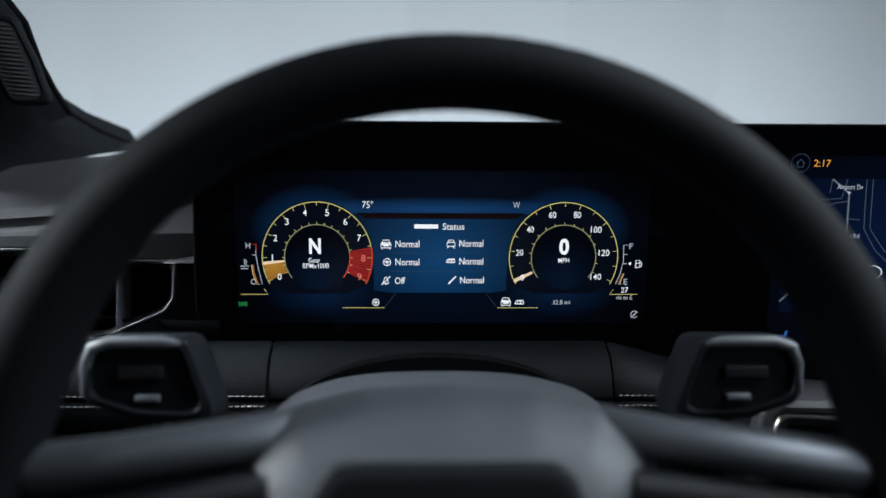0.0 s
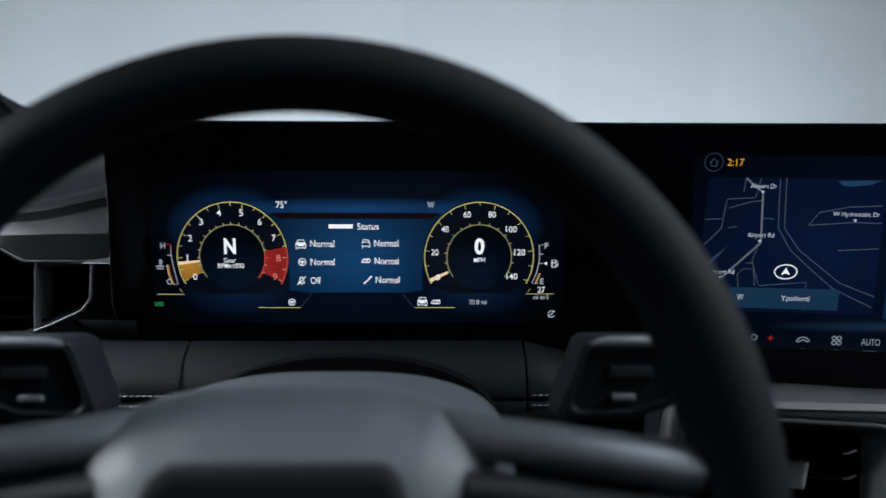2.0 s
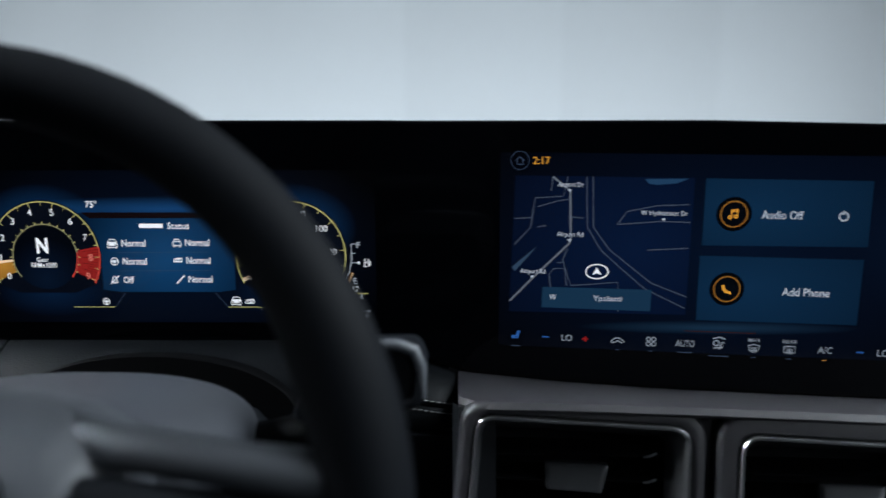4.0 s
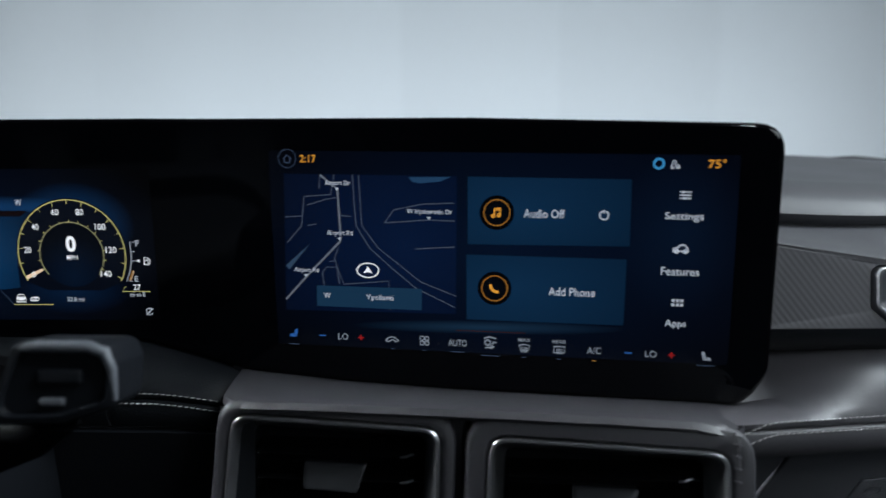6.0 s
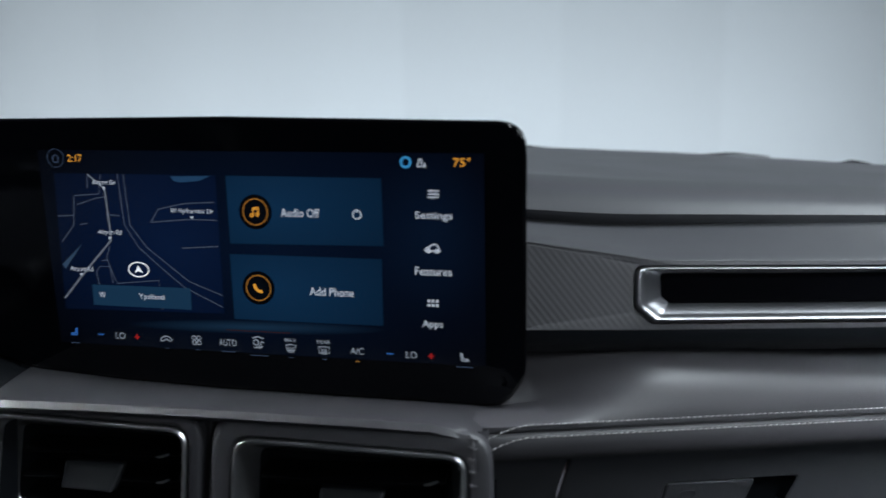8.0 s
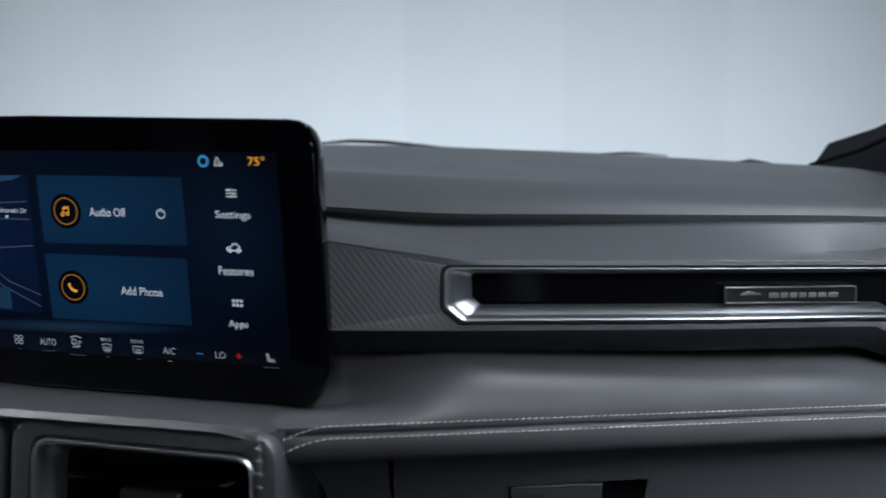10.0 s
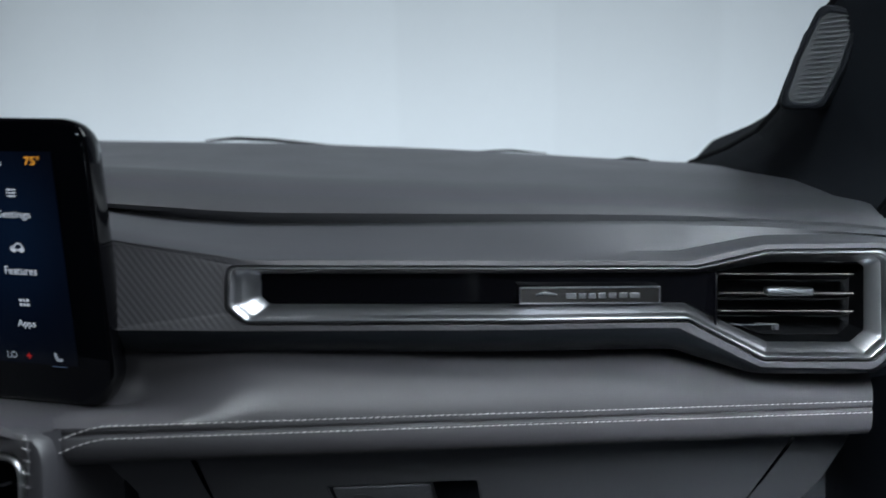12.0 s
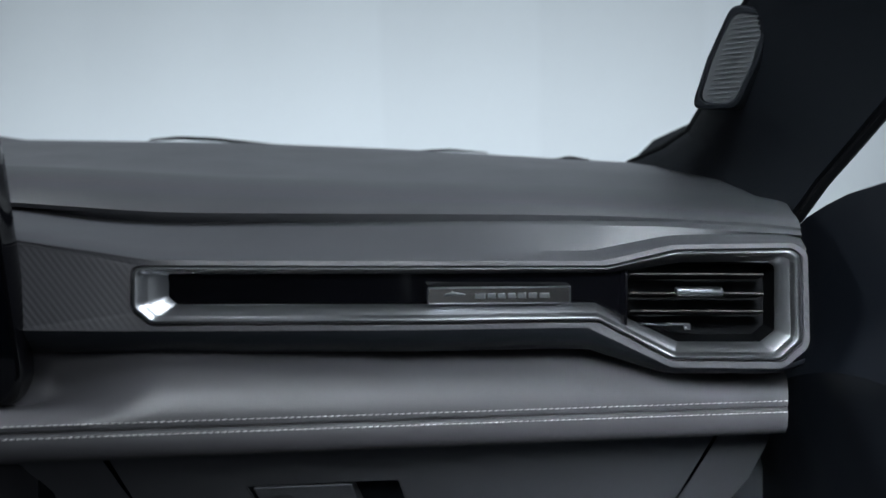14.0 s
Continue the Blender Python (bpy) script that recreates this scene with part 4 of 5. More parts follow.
def glowing(name, blobs):
    """A screen ground lit by several soft fields: colour, x, z and reach in millimetres."""
    m = lit(name, (0, 0, 0), 1.0)
    nt = m.node_tree
    co = nt.nodes.new("ShaderNodeTexCoord")
    total = None
    for color, cx, cz, rx, rz in blobs:
        mp, gr, sc = (nt.nodes.new("ShaderNode" + k) for k in ("Mapping", "TexGradient", "VectorMath"))
        gr.gradient_type = "SPHERICAL"
        mp.inputs["Location"].default_value = (-(cx * 0.001 - 0.2) / (rx * 0.001), 0, -(cz * 0.001 + 0.09) / (rz * 0.001))
        mp.inputs["Scale"].default_value = (1000 / rx, 0, 1000 / rz)
        sc.operation = "SCALE"
        sc.inputs[0].default_value = color
        nt.links.new(co.outputs["Object"], mp.inputs["Vector"])
        nt.links.new(mp.outputs["Vector"], gr.inputs["Vector"])
        nt.links.new(gr.outputs["Fac"], sc.inputs["Scale"])
        out = sc.outputs[0]
        if total is not None:
            add = nt.nodes.new("ShaderNodeVectorMath")
            nt.links.new(total, add.inputs[0])
            nt.links.new(out, add.inputs[1])
            out = add.outputs[0]
        total = out
    nt.links.new(total, nt.nodes["Principled BSDF"].inputs["Emission Color"])
    return m



def spot(x, z, lift):
    """A place on the display, x and z in millimetres, lift above the glass."""
    x, z = x * MM, z * MM
    return Vector((x, panel_y(x, z) - lift * MM, z))


def slope(x):
    """Downward run of the lines on the angled display."""
    return -0.026 if x > 200 else 0.0


def field(name, pts, mat, parent, lift, label="", n=1):
    bm = bmesh.new()
    if n == 1:
        bm.faces.new([bm.verts.new(spot(x, z, lift)) for x, z in pts])
    else:
        (x0, z0), (x1, z1), (x2, z2), (x3, z3) = pts
        loft([[spot(x0 + (x1 - x0) * k, z0 + (z1 - z0) * k, lift) for k in span(0, 1, n)], [spot(x3 + (x2 - x3) * k, z3 + (z2 - z3) * k, lift) for k in span(0, 1, n)]], bm=bm)
    return part(name, bm, mat, parent, label)


def line(bm, pts, w, lift):
    """A flat ribbon w millimetres wide."""
    pts = [Vector(p) for p in pts]
    rows = []
    for i, p in enumerate(pts):
        d = (pts[min(i + 1, len(pts) - 1)] - pts[max(i - 1, 0)]).normalized()
        nrm = Vector((-d.y, d.x)) * w / 2
        rows.append([spot(*(p + nrm), lift), spot(*(p - nrm), lift)])
    return loft(rows, bm=bm)


def ribbon(name, lines, w, mat, parent, lift=0.7, label=""):
    bm = bmesh.new()
    for pts in lines:
        line(bm, pts, w, lift)
    return part(name, bm, mat, parent, label)


def arc(cx, cz, r, a0, a1, n=40, rz=None):
    return [(cx + r * math.cos(radians(a)), cz + (rz or r) * math.sin(radians(a))) for a in span(a0, a1, n)]


def icon(name, x, z, s, shapes, mat, parent, w=0.55, lift=0.8):
    k = slope(x)
    return ribbon(name, [[(x + px * s, z + pz * s + k * px * s) for px, pz in pts] for pts in shapes], w, mat, parent, lift)


def words(s, x, z, w, h, mat, parent, lift=0.8, name="lettering", weight=0.004):
    """Lettering centred on (x, z), w wide and h high in millimetres."""
    cu = bpy.data.curves.new(name, "FONT")
    cu.body = s
    cu.resolution_u = 3
    cu.offset = weight
    tmp = new("tmp_text", cu)
    me = bpy.data.meshes.new_from_object(tmp.evaluated_get(bpy.context.evaluated_depsgraph_get()))
    bpy.data.objects.remove(tmp)
    bm = bmesh.new()
    bm.from_mesh(me)
    bpy.data.meshes.remove(me)
    xs, ys = [v.co.x for v in bm.verts], [v.co.y for v in bm.verts]
    x0, x1, y0, y1 = min(xs), max(xs), min(ys), max(ys)
    k = slope(x)
    for v in bm.verts:
        u = ((v.co.x - x0) / (x1 - x0) - 0.5) * w
        t = ((v.co.y - y0) / (y1 - y0) - 0.5) * h
        v.co = spot(x + u, z + t + k * u, lift)
    return part(name, bm, mat, parent)


# instrument cluster
cluster = field("instrument_screen", [(-148, 55), (148, 55), (148, -54), (-148, -54)], glowing("cluster_ground", [((0.0012, 0.0045, 0.014), 0, -4, 175, 85), ((0.005, 0.040, 0.125), -2, 28, 112, 9), ((0.003, 0.028, 0.088), -92, 15, 46, 31), ((0.003, 0.028, 0.088), 89, 15, 46, 31), ((0.0012, 0.008, 0.026), -88, -32, 42, 18), ((0.0012, 0.008, 0.026), 86, -32, 42, 18)]), display, 0.3, "lit dark blue instrument screen", 2)
field("status_field", [(-64, 25), (60, 25), (49, 5), (46, -14), (46, -30), (34, -31.5), (-37, -31.5), (-50, -30), (-50, -14), (-53, 5)], fading("cluster_status", (0.005, 0.046, 0.135), 0.95, -0.002, -0.008, 0.072, 0.062, 0.14), cluster, 0.45)
field("top_shade", [(-62, 25.6), (58, 25.6), (52, 21.5), (-56, 21.5)], lit("cluster_shade", (0.012, 0.005, 0.007), 0.30), cluster, 0.5)


def dial(cx, cz, labels, parent):
    R, r = 39.3, 23.4
    field("dial_ground", arc(cx, cz, R + 1.2, -29, 209, 60) + [(cx - 20, cz - 26), (cx + 20, cz - 26)], W_DISC, parent, 0.5)
    field("dial_centre", arc(cx, cz, r, 0, 360, 40)[:-1], fading("dial_core", (0.003, 0.012, 0.035), 0.5, cx * MM, (cz - 16) * MM, 0.03, 0.03, 0.15), parent, 0.55)
    ribbon("outer_ring", [arc(cx, cz, R, -29, 209, 70)], 0.62, W_YELLOW, parent, 0.65)
    ribbon("inner_ring", [arc(cx, cz, r, -38, 218, 60)], 0.6, W_YELLOW_DIM, parent, 0.65)
    ticks = []
    for i in range(2 * (len(labels) - 1) + 1):
        a = radians(206 - 232 * i / (2 * (len(labels) - 1)))
        l = 3.6 if i % 2 == 0 else 2.8
        ticks.append([(cx + q * math.cos(a), cz + q * math.sin(a)) for q in (R - l, R)])
        ticks.append([(cx + q * math.cos(a), cz + q * math.sin(a)) for q in (r, r + 1.9)])
    ribbon("tick_marks", ticks, 0.42, W_YELLOW, parent, 0.7)


dial(-90.2, -6.2, list(range(10)), cluster)
dial(87.0, -6.0, list(range(8)), cluster)
sector = lambda cx, cz, r0, r1, a0, a1: arc(cx, cz, r1, a0, a1, 16) + arc(cx, cz, r0, a1, a0, 16)
field("red_zone", sector(-90.2, -6.2, 24.2, 38.6, 11, -27), W_RED, cluster, 0.68, "red engine speed zone")
ribbon("red_ring", [arc(-90.2, -6.2, 39.3, 11, -29), arc(-90.2, -6.2, 23.4, 8, -38)], 1.0, lit("screen_red_edge", (0.8, 0.08, 0.06), 0.6), cluster, 0.72)
ribbon("red_hairlines", [[(-90.2 + q * math.cos(radians(a)), -6.2 + q * math.sin(radians(a))) for q in (31 if i % 3 else 27, 38.4)] for i, a in enumerate(span(8, -26, 13))], 0.3, lit("screen_red_hairline", (0.10, 0.004, 0.006), 0.4), cluster, 0.7)
field("pointer_sweep", sector(-90.2, -6.2, 24, 38.6, 187, 206), fading("pointer_orange", (0.70, 0.33, 0.05), 0.6, -0.122, -0.010, 0.02, 0.02, 0.35), cluster, 0.68)
field("pointer", sector(-90.2, -6.2, 23.5, 39, 184.5, 188), W_PEACH, cluster, 0.75, "pale pointer")
field("pointer", sector(87.0, -6.0, 25, 39, 203.5, 207.5), W_PEACH, cluster, 0.75, "pale pointer")
NUM = [(-117.5, -20.0, "0"), (-122.2, -6.4, "1"), (-119.7, 7.6, "2"), (-111.3, 19.2, "3"), (-98.4, 25.6, "4"), (-82.6, 25.6, "5"), (-69.8, 19.2, "6"), (-60.2, 7.8, "7")]
for x, z, s in NUM:
    words(s, x, z, 0.75 if s == "1" else 2.8, 4.7, W_TEXT, cluster, name="numeral")
for x, z, s in ((-57.3, -6.6, "8"), (-60.2, -20.0, "9")):
    words(s, x, z, 3.1, 5.0, lit("screen_red_number", (0.95, 0.25, 0.20), 0.7), cluster, 0.85, name="numeral")
for x, z, s in ((57.4, -20.4, "0"), (55.0, -2.4, "20"), (62.3, 14.2, "40"), (78.0, 24.6, "60"), (95.8, 24.6, "80"), (109.8, 14.2, "100"), (116.2, -2.4, "120"), (111.0, -19.8, "140")):
    words(s, x, z, 2.6 * len(s), 4.5, W_TEXT, cluster, name="numeral")
words("N", -91.7, 1.9, 8.4, 11.2, W_TEXT, cluster, weight=0.035)
words("0", 87.1, 1.9, 7.2, 11.8, W_TEXT, cluster, name="numeral", weight=0.035)
words("Gear", -92.2, -8.1, 8.4, 3.4, W_TEXT, cluster)
words("RPMx1000", -91.4, -12.1, 18.6, 3.6, W_TEXT, cluster)
words("MPH", 87.2, -7.9, 8.0, 3.4, W_TEXT, cluster)
words("75°", -54.0, 31.4, 7.8, 5.0, W_TEXT, cluster)
words("W", 52.0, 31.4, 5.0, 4.6, W_DIM, cluster)
field("title_bar", [(-20.8, 17.6), (-3.8, 17.6), (-3.8, 14.6), (-20.8, 14.6)], W_TEXT, cluster, 0.8)
words("Status", 7.2, 16.1, 15.6, 4.7, W_TEXT, cluster)
for x, z, s in ((-25.7, 3.7, "Normal"), (20.1, 4.1, "Normal"), (-25.7, -9.3, "Normal"), (20.3, -8.7, "Normal"), (-31.0, -22.8, "Off"), (21.0, -22.3, "Normal")):
    words(s, x, z, 17.2 if s == "Normal" else 7.4, 4.9, W_TEXT, cluster)
ribbon("divider_line", [[(-38, -3), (28, -2.6)], [(-38, -16.2), (28, -15.8)]], 0.2, W_FAINT, cluster)
CAR = [[(-1, -0.2), (-0.8, 0.3), (-0.55, 0.8), (0.55, 0.8), (0.8, 0.3), (1, -0.2), (1, -0.75), (-1, -0.75), (-1, -0.2)], [(-0.8, 0.25), (0.8, 0.25)], [(-0.7, -0.3), (-0.4, -0.3)], [(0.4, -0.3), (0.7, -0.3)], [(-0.75, -0.75), (-0.75, -1.05)], [(0.75, -0.75), (0.75, -1.05)]]
WHEEL = [arc(0, 0, 0.95, 0, 360, 24), [(-0.9, 0.1), (0.9, 0.1)], [(0, 0.1), (0, -0.9)], arc(0, 0, 0.3, 0, 360, 10)]
icon("car_symbol", -41.1, 3.5, 3.6, CAR, W_TEXT, cluster)
for x, z, k in ((-41.1, 3.5, 3.6), (46.0, -38.0, 3.5)):
    field("car_symbol_body", [(x + a * k, z + b * k) for a, b in ((-1, 0.15), (1, 0.15), (1, -0.12), (-1, -0.12))], W_TEXT, cluster, 0.8)
    field("car_symbol_body", [(x + a * k, z + b * k) for a, b in ((-0.5, -0.12), (0.5, -0.12), (0.5, -0.45), (-0.5, -0.45))], W_TEXT, cluster, 0.8)
icon("wheel_symbol", -40.3, -9.4, 2.7, WHEEL, W_TEXT, cluster)
icon("slip_symbol", 5.5, 4.2, 2.9, CAR[:2] + [[(-1, -0.6), (-0.5, -0.9), (-1, -1.2)], [(1, -0.6), (0.5, -0.9), (1, -1.2)]], W_TEXT, cluster)
EXH = [arc(-0.2, 0, 0.42, 0, 360, 14), arc(0.7, 0, 0.42, 0, 360, 14), [(-1.3, -0.4), (-0.9, 0.45), (1.0, 0.6)], [(-1.2, -0.4), (1.0, -0.45)]]
icon("exhaust_symbol", 5.6, -8.5, 2.6, EXH, W_TEXT, cluster)
icon("alert_off_symbol", -41.2, -22.8, 3.2, [[(-0.75, -0.55), (-0.45, -0.2), (-0.35, 0.5), (0, 0.9), (0.35, 0.5), (0.45, -0.2), (0.75, -0.55), (-0.75, -0.55)], [(-1, -1), (1, 1)], [(-0.2, -0.8), (0.25, -0.8)]], W_TEXT, cluster)
icon("damper_symbol", 6.6, -22.4, 3.0, [[(-0.9, -0.9), (0.9, 0.9)], [(-0.9, -0.6), (-0.6, -0.9)], [(0.6, 0.9), (0.9, 0.6)]], W_TEXT, cluster, 0.9)
icon("wheel_symbol", -48.6, -38.6, 2.4, WHEEL, W_TEXT, cluster)
icon("car_symbol", 46.0, -38.0, 3.5, CAR, W_TEXT, cluster)
icon("exhaust_symbol", 56.0, -38.6, 2.7, EXH, W_TEXT, cluster)
words("32.8 mi", 86.5, -38.5, 12.6, 3.3, W_DIM, cluster)
for pts in ([(-145.5, -32.8), (-126, -32.8), (-129, -28.6)], [(-72.8, -42.6), (-42.5, -42.6)], [(39.9, -42.6), (69.7, -42.6)], [(124.5, -29), (121.5, -32.6), (142, -32.6)]):
    ribbon("accent_line", [pts], 0.42, W_YELLOW, cluster)
for pts in ([(-42.5, -42.6), (-34.3, -32.3)], [(31.4, -32.2), (39.9, -42.6)]):
    ribbon("accent_line", [pts], 0.3, W_FAINT, cluster)
words("H", -139.3, 2.2, 3.2, 4.2, W_DIM, cluster)
words("C", -136.6, -23.7, 3.0, 4.2, W_DIM, cluster)
words("F", 135.6, 2.4, 2.6, 4.2, W_DIM, cluster)
words("E", 132.9, -23.4, 2.6, 4.2, W_DIM, cluster)
icon("temperature_symbol", -142.2, -10.9, 2.6, [[(0, -0.4), (0, 1.2), (0.4, 1.2), (0.4, -0.4)], [(0.4, 0.7), (0.8, 0.7)], [(-1.2, -0.7), (-0.6, -0.5), (0, -0.8), (0.6, -0.5), (1.2, -0.7)], [(-1.0, -1.3), (1.0, -1.3)]], W_DIM, cluster)
icon("pump_symbol", 141.3, -10.4, 2.6, [[(-0.6, -1), (-0.6, 1), (0.5, 1), (0.5, -1), (-0.8, -1)], [(-0.5, 0.2), (0.4, 0.2)], [(0.5, 0.6), (1.0, 0.3), (1.0, -0.7), (0.6, -0.7)]], W_TEXT, cluster)
field("pump_arrow", [(136.2, -9.0), (136.2, -11.6), (134.0, -10.3)], W_TEXT, cluster, 0.8)
ribbon("gauge_scale", [[(-137, 3.2), (-133.5, 3.2), (-134.0, -4), (-132.5, -14), (-130, -25.5), (-134, -25.5)], [(-136.5, -4.5), (-133.8, -4.5)]], 0.5, W_DIM, cluster)
ribbon("gauge_scale", [[(133.5, 3.2), (130.3, 3.2), (130.6, -8), (128.6, -18), (125.5, -25), (130, -25)], [(130.4, -3.6), (133.2, -3.6)], [(130.4, -10.3), (133.2, -10.3)]], 0.5, W_DIM, cluster)
ribbon("hot_mark", [[(-137, 3.2), (-133.4, 3.2), (-133.5, -1.5)]], 0.6, W_REDDIM, cluster, 0.85)
for pts in ([(-136.5, -11.5), (-136.0, -17), (-133.5, -25)], [(131.0, -17.5), (128.2, -24.5)]):
    ribbon("gauge_level", [pts], 1.7, W_ORANGE, cluster, 0.85)
    ribbon("gauge_edge", [[(x - 0.7 if x < 0 else x + 0.4, z) for x, z in pts]], 0.4, W_PEACH, cluster, 0.9)
words("27", 132.6, -29.5, 5.2, 4.2, W_TEXT, cluster, name="numeral")
words("mi to E", 132.6, -34.9, 11.4, 3.2, W_DIM, cluster)
icon("auto_stop_symbol", 140.6, -47.4, 2.6, [arc(0, 0, 0.95, 30, 330, 20), [(-0.9, -0.9), (0.9, 0.9)], [(0.1, -0.4), (0.1, 0.3)]], W_DIM, cluster)
icon("lamp_symbol", -144.5, -39.8, 2.4, [arc(-0.55, 0, 0.5, -90, 90, 8), arc(0.55, 0, 0.5, 90, 270, 8), [(-1.3, 0.6), (-0.7, 0.3)], [(-1.3, -0.6), (-0.7, -0.3)], [(-1.3, 0), (-0.7, 0)], [(1.3, 0.6), (0.7, 0.3)], [(1.3, -0.6), (0.7, -0.3)], [(1.3, 0), (0.7, 0)]], W_GREEN, cluster, 0.34)

# centre touch screen
TL = lambda x, z: (x, z - 0.026 * (x - 250))
touch = field("touch_screen", [TL(236, 66), TL(545, 66), TL(545, -70), TL(236, -70)], glowing("touch_ground", [((0.0008, 0.0042, 0.0145), 400, 0, 230, 120), ((0.006, 0.020, 0.040), 385, -55, 95, 5), ((0.0008, 0.003, 0.008), 512, 10, 40, 60)]), display, 0.3, "lit dark blue touch screen", 12)
field("map_field", [(246.5, 50.5), (366, 47.4), (364.6, -46), (243.2, -44.8)], fading("map_ground", (0.0035, 0.016, 0.064), 0.46, 0.33, 0.0, 0.11, 0.09, 0.35), touch, 0.4, n=6)
for nm, pts in (("audio_card", [(373.2, 47.1), (479, 44.1), (479.2, 0.9), (373.0, 2.2)]), ("phone_card", [(372.1, -4.8), (477.6, -7.6), (477.0, -52), (372, -49.6)])):
    field(nm, pts, fading(nm + "_blue", (0.007, 0.046, 0.122), 0.46, 0.405, (pts[0][1] - 22) * MM, 0.13, 0.07, 0.30), touch, 0.4, n=6)
ribbon("warm_edge", [[(365, -57.4), (412, -58.6)]], 0.5, lit("screen_warm_edge", (0.12, 0.03, 0.02), 0.25), touch, 0.6)
ROADS = [[(294.8, 49.1), (295.4, 30), (296.2, 14.7), (305.5, -0.8), (320, -14), (336.5, -28.0), (363.9, -41.5)], [(299, 49), (300.2, 14.7), (311.5, -0.8), (340.6, -24.0), (364.9, -33.6)], [(316.3, 16.6), (322.6, 25.4), (342.4, 29.1), (363.7, 29.7)], [(316.3, 16.6), (345.9, 18.5), (364.5, 17.7)], [(337.4, -1.1), (364.1, 0.2)],
         [(260, 34.2), (257.5, 14.8), (246.4, 3.0)], [(260.1, 35), (279.2, 36), (282, 49.2)], [(246, 21), (258, 21.5)], [(262, 29), (276, 33), (284, 34)], [(272.1, -28), (270.8, -18), (274, -14), (281.5, -14), (283, -26)], [(283, 0), (280, -8), (283, -18), (286, -26), (318, -23.5), (319, -44)], [(276, -10), (281, -9.5)], [(283, 22), (293, 21)], [(262, 15), (268, 16)], [(271, 40), (272, 49)]]
ribbon("minor_road", ROADS, 0.55, lit("screen_minor_road", (0.16, 0.21, 0.32), 0.34), touch, 0.55)
ribbon("main_road", [[(272.0, 49.4), (283.9, 39.7), (285.0, 8.9), (284.6, 4.0), (259.3, -20.8), (243.5, -37.2)]], 1.2, W_ROAD, touch, 0.6)
field("lake", [(333.3, 47.1), (336, 44), (341, 43.0), (354.4, 44.0), (362.2, 47.0)], lit("screen_lake", (0.02, 0.07, 0.16), 0.6), touch, 0.55)
field("park", [(244.8, -12.9), (262.5, 2.0), (247, -16)], lit("screen_park", (0.05, 0.10, 0.18), 0.5), touch, 0.55)
words("Airport Dr", 284.1, 43.4, 17.5, 4.2, W_DIM, touch)
words("Airport Rd", 284.6, 9.4, 18, 4.2, W_DIM, touch)
words("Airport Rd", 259.6, -16.4, 17.5, 4.2, W_DIM, touch)
words("W Hydramatic Dr", 347.2, 23.6, 31, 4.0, W_DIM, touch)
for x, z in ((283.6, 39.6), (284.2, 5.6), (259.0, -20.0), (346.8, 19.6)):
    field("road_marker", [(x - 1.4, z + 0.9), (x + 1.4, z + 0.9), (x, z - 1.0)], W_DIM, touch, 0.85)
ribbon("position_ring", [arc(303.6, -16.1, 7.6, 0, 360, 36, 5.0)], 0.75, W_TEXT, touch, 0.8)
field("position_arrow", [(303.6, -13.2), (306.8, -18.4), (303.6, -17.2), (300.4, -18.4)], W_TEXT, touch, 0.85)
field("place_box", [(266.5, -27.0), (341.2, -28.7), (340.8, -43.8), (266.0, -41.6)], lit("screen_place_box", (0.016, 0.066, 0.145), 0.42), touch, 0.65, n=4)
words("W", 273.8, -34.2, 4.8, 4.0, W_DIM, touch)
words("Ypsilanti", 311.5, -35.6, 19.5, 4.8, W_DIM, touch)
words("2:17", 264.0, 60.3, 11.2, 5.0, W_AMBER, touch, name="numeral")
ribbon("home_ring", [arc(249.4, 60.6, 6.2, 0, 360, 30)], 0.35, W_FAINT, touch)
icon("home_symbol", 249.4, 60.4, 2.8, [[(-1, 0), (0, 0.95), (1, 0)], [(-0.7, 0.1), (-0.7, -0.9), (0.7, -0.9), (0.7, 0.1)]], W_FAINT, touch, 0.6)
for nm, x, z in (("music_symbol", 392.5, 23.2), ("phone_symbol", 391.1, -27.8)):
    field("icon_disc", arc(x, z, 11.5, 0, 360, 30)[:-1], fading(nm + "_disc", (0.004, 0.010, 0.02), 0.2, x * MM, z * MM, 0.013, 0.013), touch, 0.5)
    ribbon("icon_ring", [arc(x, z, 8.6, 0, 360, 36)], 0.8, W_ORANGE, touch, 0.75)
icon("music_symbol", 392.5, 23.2, 3.2, [[(-0.5, -0.7), (-0.5, 0.8), (0.7, 1.0), (0.7, -0.5)], [(-0.5, 0.5), (0.7, 0.7)], arc(-0.8, -0.7, 0.3, 0, 360, 10), arc(0.4, -0.5, 0.3, 0, 360, 10)], W_AMBER, touch, 0.9)
icon("phone_symbol", 391.1, -27.8, 3.4, [[(-0.8, 0.8), (-0.7, 0.1), (-0.2, -0.5), (0.8, -0.8)]], W_AMBER, touch, 1.9)
words("Audio Off", 423.6, 22.4, 26.5, 5.6, W_DIM, touch)
words("Add Phone", 442.5, -29.8, 30.5, 5.6, W_DIM, touch)
icon("power_symbol", 462.2, 21.2, 2.8, [arc(0, 0, 1, 110, 430, 24), [(0, 0.4), (0, 1.3)]], W_DIM, touch, 0.8)
ribbon("assistant_ring", [arc(495.3, 53.8, 3.0, 0, 360, 26)], 1.5, W_CYAN, touch)
icon("bell_symbol", 505.1, 53.0, 2.9, [[(-0.8, -0.7), (-0.3, 0.9), (0.1, 0.9), (0.3, -0.7), (-0.8, -0.7)], [(0.8, -0.9), (0.8, 0.1)], [(0.5, -0.6), (1.1, -0.6)]], W_DIM, touch, 0.8)
words("75°", 531.0, 53.2, 11.0, 5.4, W_AMBER, touch, name="numeral")
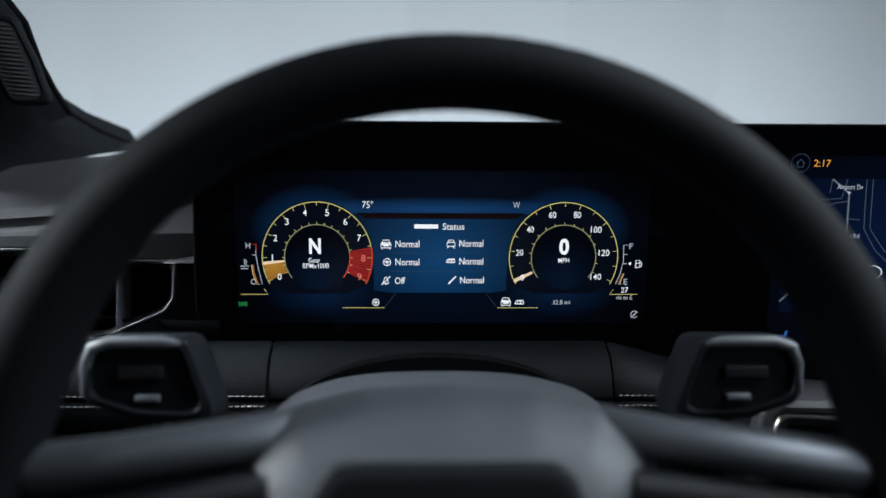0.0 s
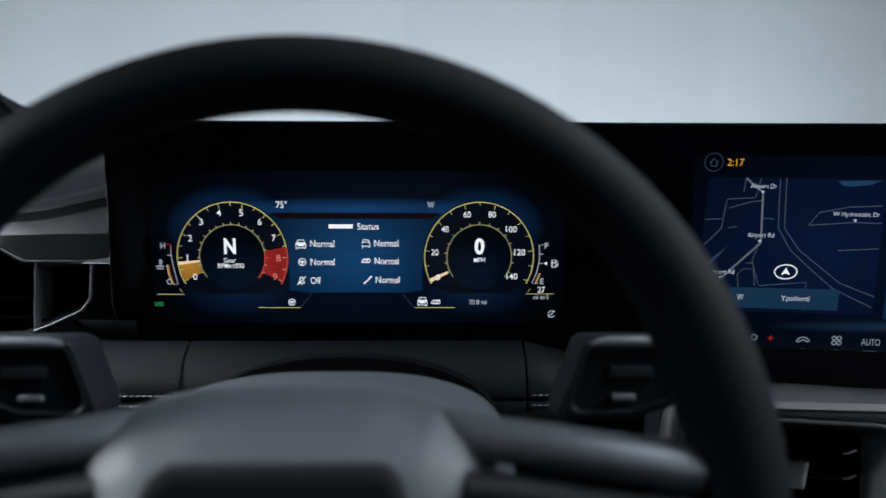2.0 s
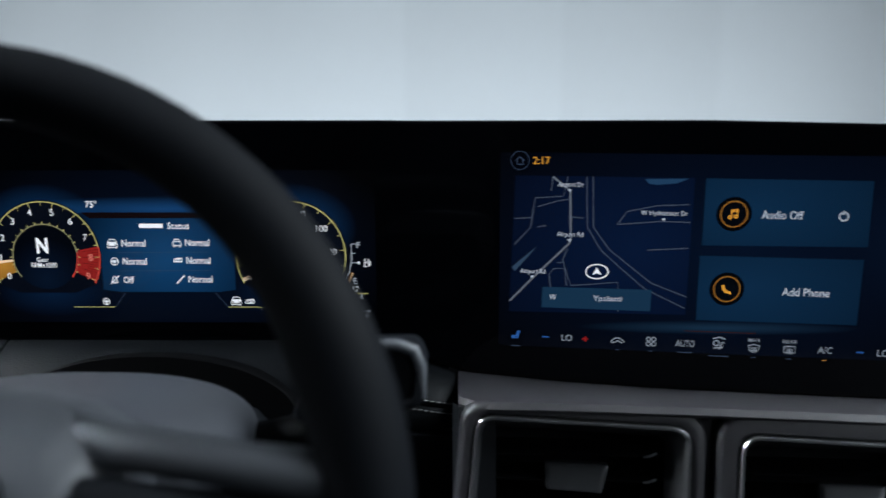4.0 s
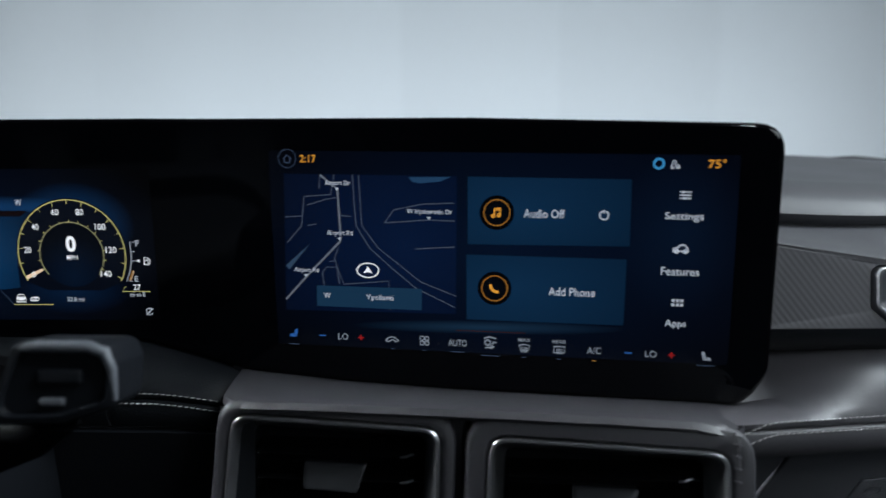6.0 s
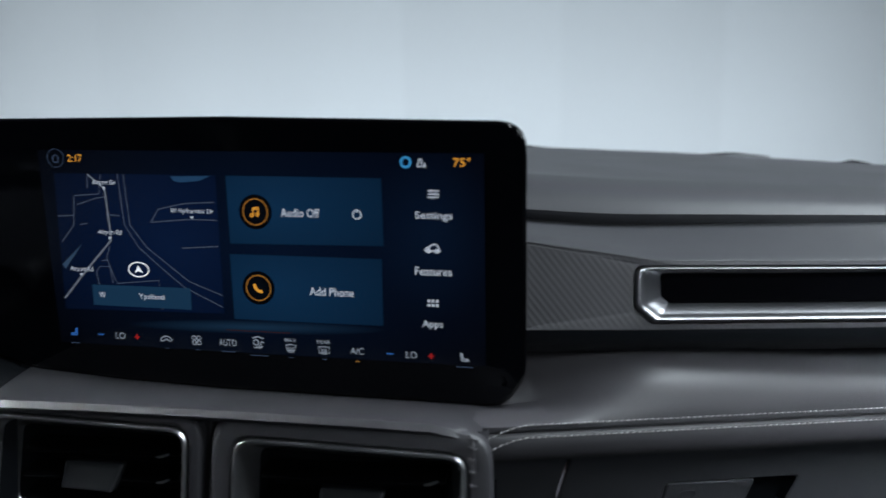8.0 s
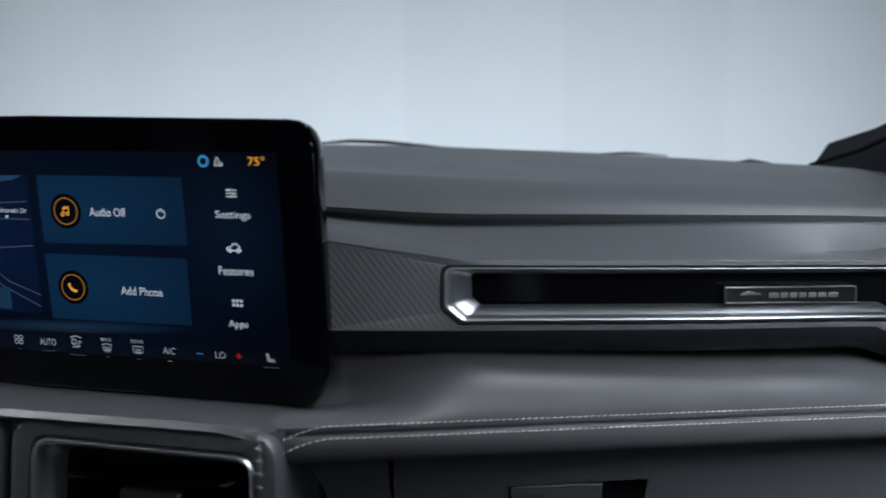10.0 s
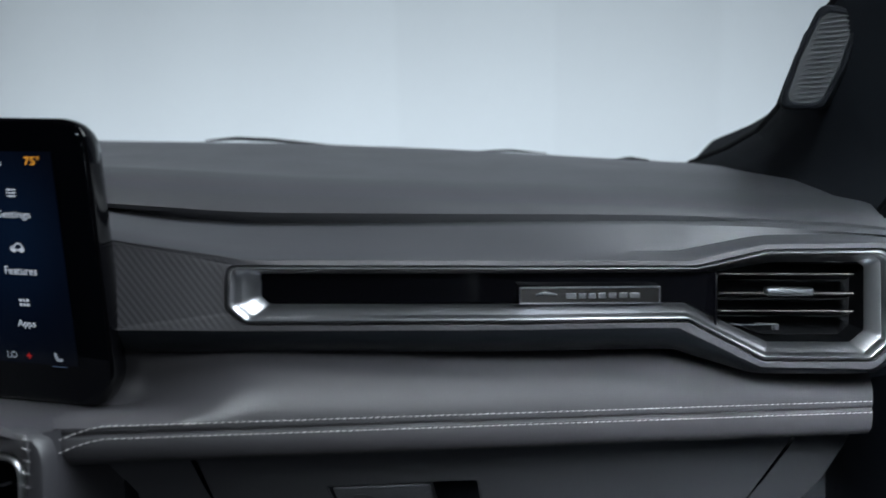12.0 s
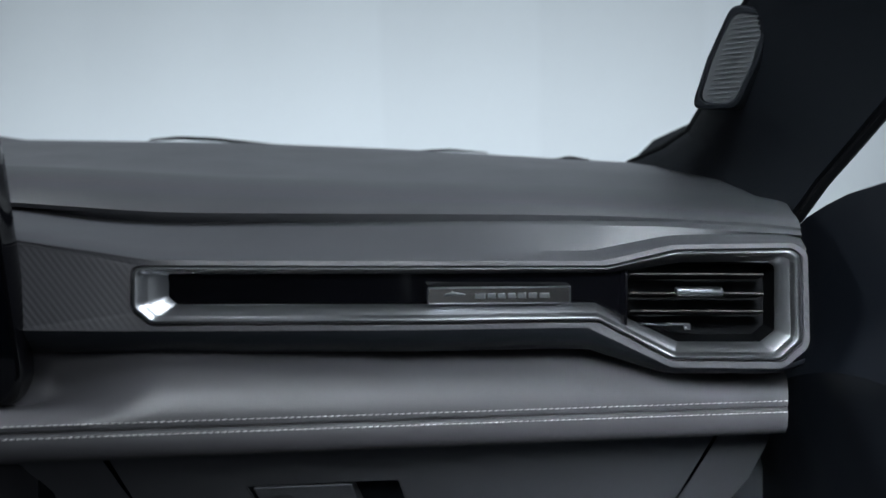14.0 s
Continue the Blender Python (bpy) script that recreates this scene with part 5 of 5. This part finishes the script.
icon("settings_symbol", 512.7, 33.8, 3.6, [[(-1, 0.55), (1, 0.55)], [(-1, 0), (1, 0)], [(-1, -0.55), (1, -0.55)], [(-0.4, 0.8), (-0.4, 0.3)], [(0.4, 0.25), (0.4, -0.25)], [(-0.2, -0.3), (-0.2, -0.8)]], W_DIM, touch, 0.7)
words("Settings", 512.5, 19.8, 24, 6.0, W_DIM, touch)
icon("features_symbol", 511.5, -0.8, 4.6, [[(-1.1, -0.3), (-1.0, 0.1), (-0.5, 0.2), (-0.1, 0.6), (0.5, 0.6), (0.9, 0.1), (1.1, -0.3), (-1.1, -0.3)], arc(-0.6, -0.3, 0.25, 0, 360, 10), arc(0.6, -0.3, 0.25, 0, 360, 10)], W_DIM, touch, 0.9)
words("Features", 511.6, -15.4, 24, 5.4, W_DIM, touch)
icon("apps_symbol", 510.9, -36.1, 3.6, [[(-1, 0.4), (-0.5, 0.4)], [(-0.25, 0.4), (0.25, 0.4)], [(0.5, 0.4), (1, 0.4)], [(-1, -0.4), (-0.5, -0.4)], [(-0.25, -0.4), (0.25, -0.4)], [(0.5, -0.4), (1, -0.4)]], W_DIM, touch, 1.8)
words("Apps", 510.3, -50.6, 13.6, 6.0, W_DIM, touch)
SEAT = [[(-0.8, 1.0), (-0.5, -0.6), (0.9, -0.6)], [(-0.5, 0.9), (-0.25, -0.2), (0.8, -0.3)]]
icon("seat_symbol", 248.1, -61.8, 3.2, [[(0.8, 1.0), (0.5, -0.6), (-0.9, -0.6)], [(0.5, 0.9), (0.25, -0.2), (-0.8, -0.3)]], W_BLUE, touch, 1.2)
icon("seat_symbol", 531.0, -72.2, 3.3, SEAT, W_ROW, touch, 1.0)
for x, z in ((269.2, -63.0), (480.8, -70.8)):
    icon("minus_symbol", x, z, 2.4, [[(-1, 0), (1, 0)]], W_BLUE, touch, 0.9)
for x, z in ((297.2, -64.1), (508.8, -71.6)):
    icon("plus_symbol", x, z, 2.0, [[(-1, 0), (1, 0)], [(0, -1), (0, 1)]], W_REDDIM, touch, 0.9)
for x, z in ((284.3, -63.5), (495.6, -71.2)):
    words("LO", x, z, 7.4, 4.6, W_ROW, touch)
icon("recirculation_symbol", 319.7, -65.0, 4.2, [[(-1.1, -0.3), (-0.8, 0.2), (-0.2, 0.45), (0.4, 0.4), (1.1, -0.2), (0.6, -0.35), (0, 0), (-0.6, -0.35), (-1.1, -0.3)]], W_ROW, touch, 0.8)
icon("fan_symbol", 342.5, -65.4, 3.4, [arc(-0.5, 0.5, 0.42, 0, 360, 12), arc(0.5, 0.5, 0.42, 0, 360, 12), arc(-0.5, -0.5, 0.42, 0, 360, 12), arc(0.5, -0.5, 0.42, 0, 360, 12)], W_ROW, touch, 0.7)
words("AUTO", 365.7, -66.4, 12.8, 4.8, W_ROW, touch)
icon("airflow_symbol", 388.2, -66.6, 4.2, [[(-1, 0.9), (0, 1.2), (1, 0.9)], arc(-0.4, 0.2, 0.45, 0, 360, 12), [(-0.8, -0.7), (0.2, -0.5), (0.6, 0.4), (1, 0.2)], [(0, -0.8), (0.7, -0.4)]], W_ROW, touch, 0.9)
words("MAX", 411.6, -63.4, 8.0, 2.4, W_ROW, touch)
words("REAR", 435.1, -64.1, 9.4, 2.4, W_ROW, touch)
DEF = [[(-1, 0.5), (-0.7, -0.5), (0.7, -0.5), (1, 0.5), (0, 0.75), (-1, 0.5)], [(-0.4, -0.9), (-0.4, 0.2)], [(0, -0.9), (0, 0.2)], [(0.4, -0.9), (0.4, 0.2)]]
icon("front_defrost_symbol", 411.6, -69.0, 3.6, DEF, W_ROW, touch, 0.7)
icon("rear_defrost_symbol", 435.1, -69.6, 3.6, [[(-1, 0.6), (-1, -0.6), (1, -0.6), (1, 0.6), (-1, 0.6)]] + DEF[1:], W_ROW, touch, 0.7)
words("A/C", 458.3, -69.7, 9.2, 4.6, W_ROW, touch)
for x, w in ((248.1, 7), (319.7, 2.6), (342.5, 2.6), (365.7, 10), (388.2, 13), (411.6, 3), (435.1, 3), (458.3, 3), (531.0, 11)):
    z = -69.0 - 0.026 * (x - 250) - (2.4 if x > 380 and x < 470 else 0.8) - (1.2 if x > 500 else 0)
    icon("key_underline", x, z, w / 2, [[(-1, 0), (1, 0)]], W_AMBER_DIM if x == 458.3 else W_FAINT, touch, 0.5)
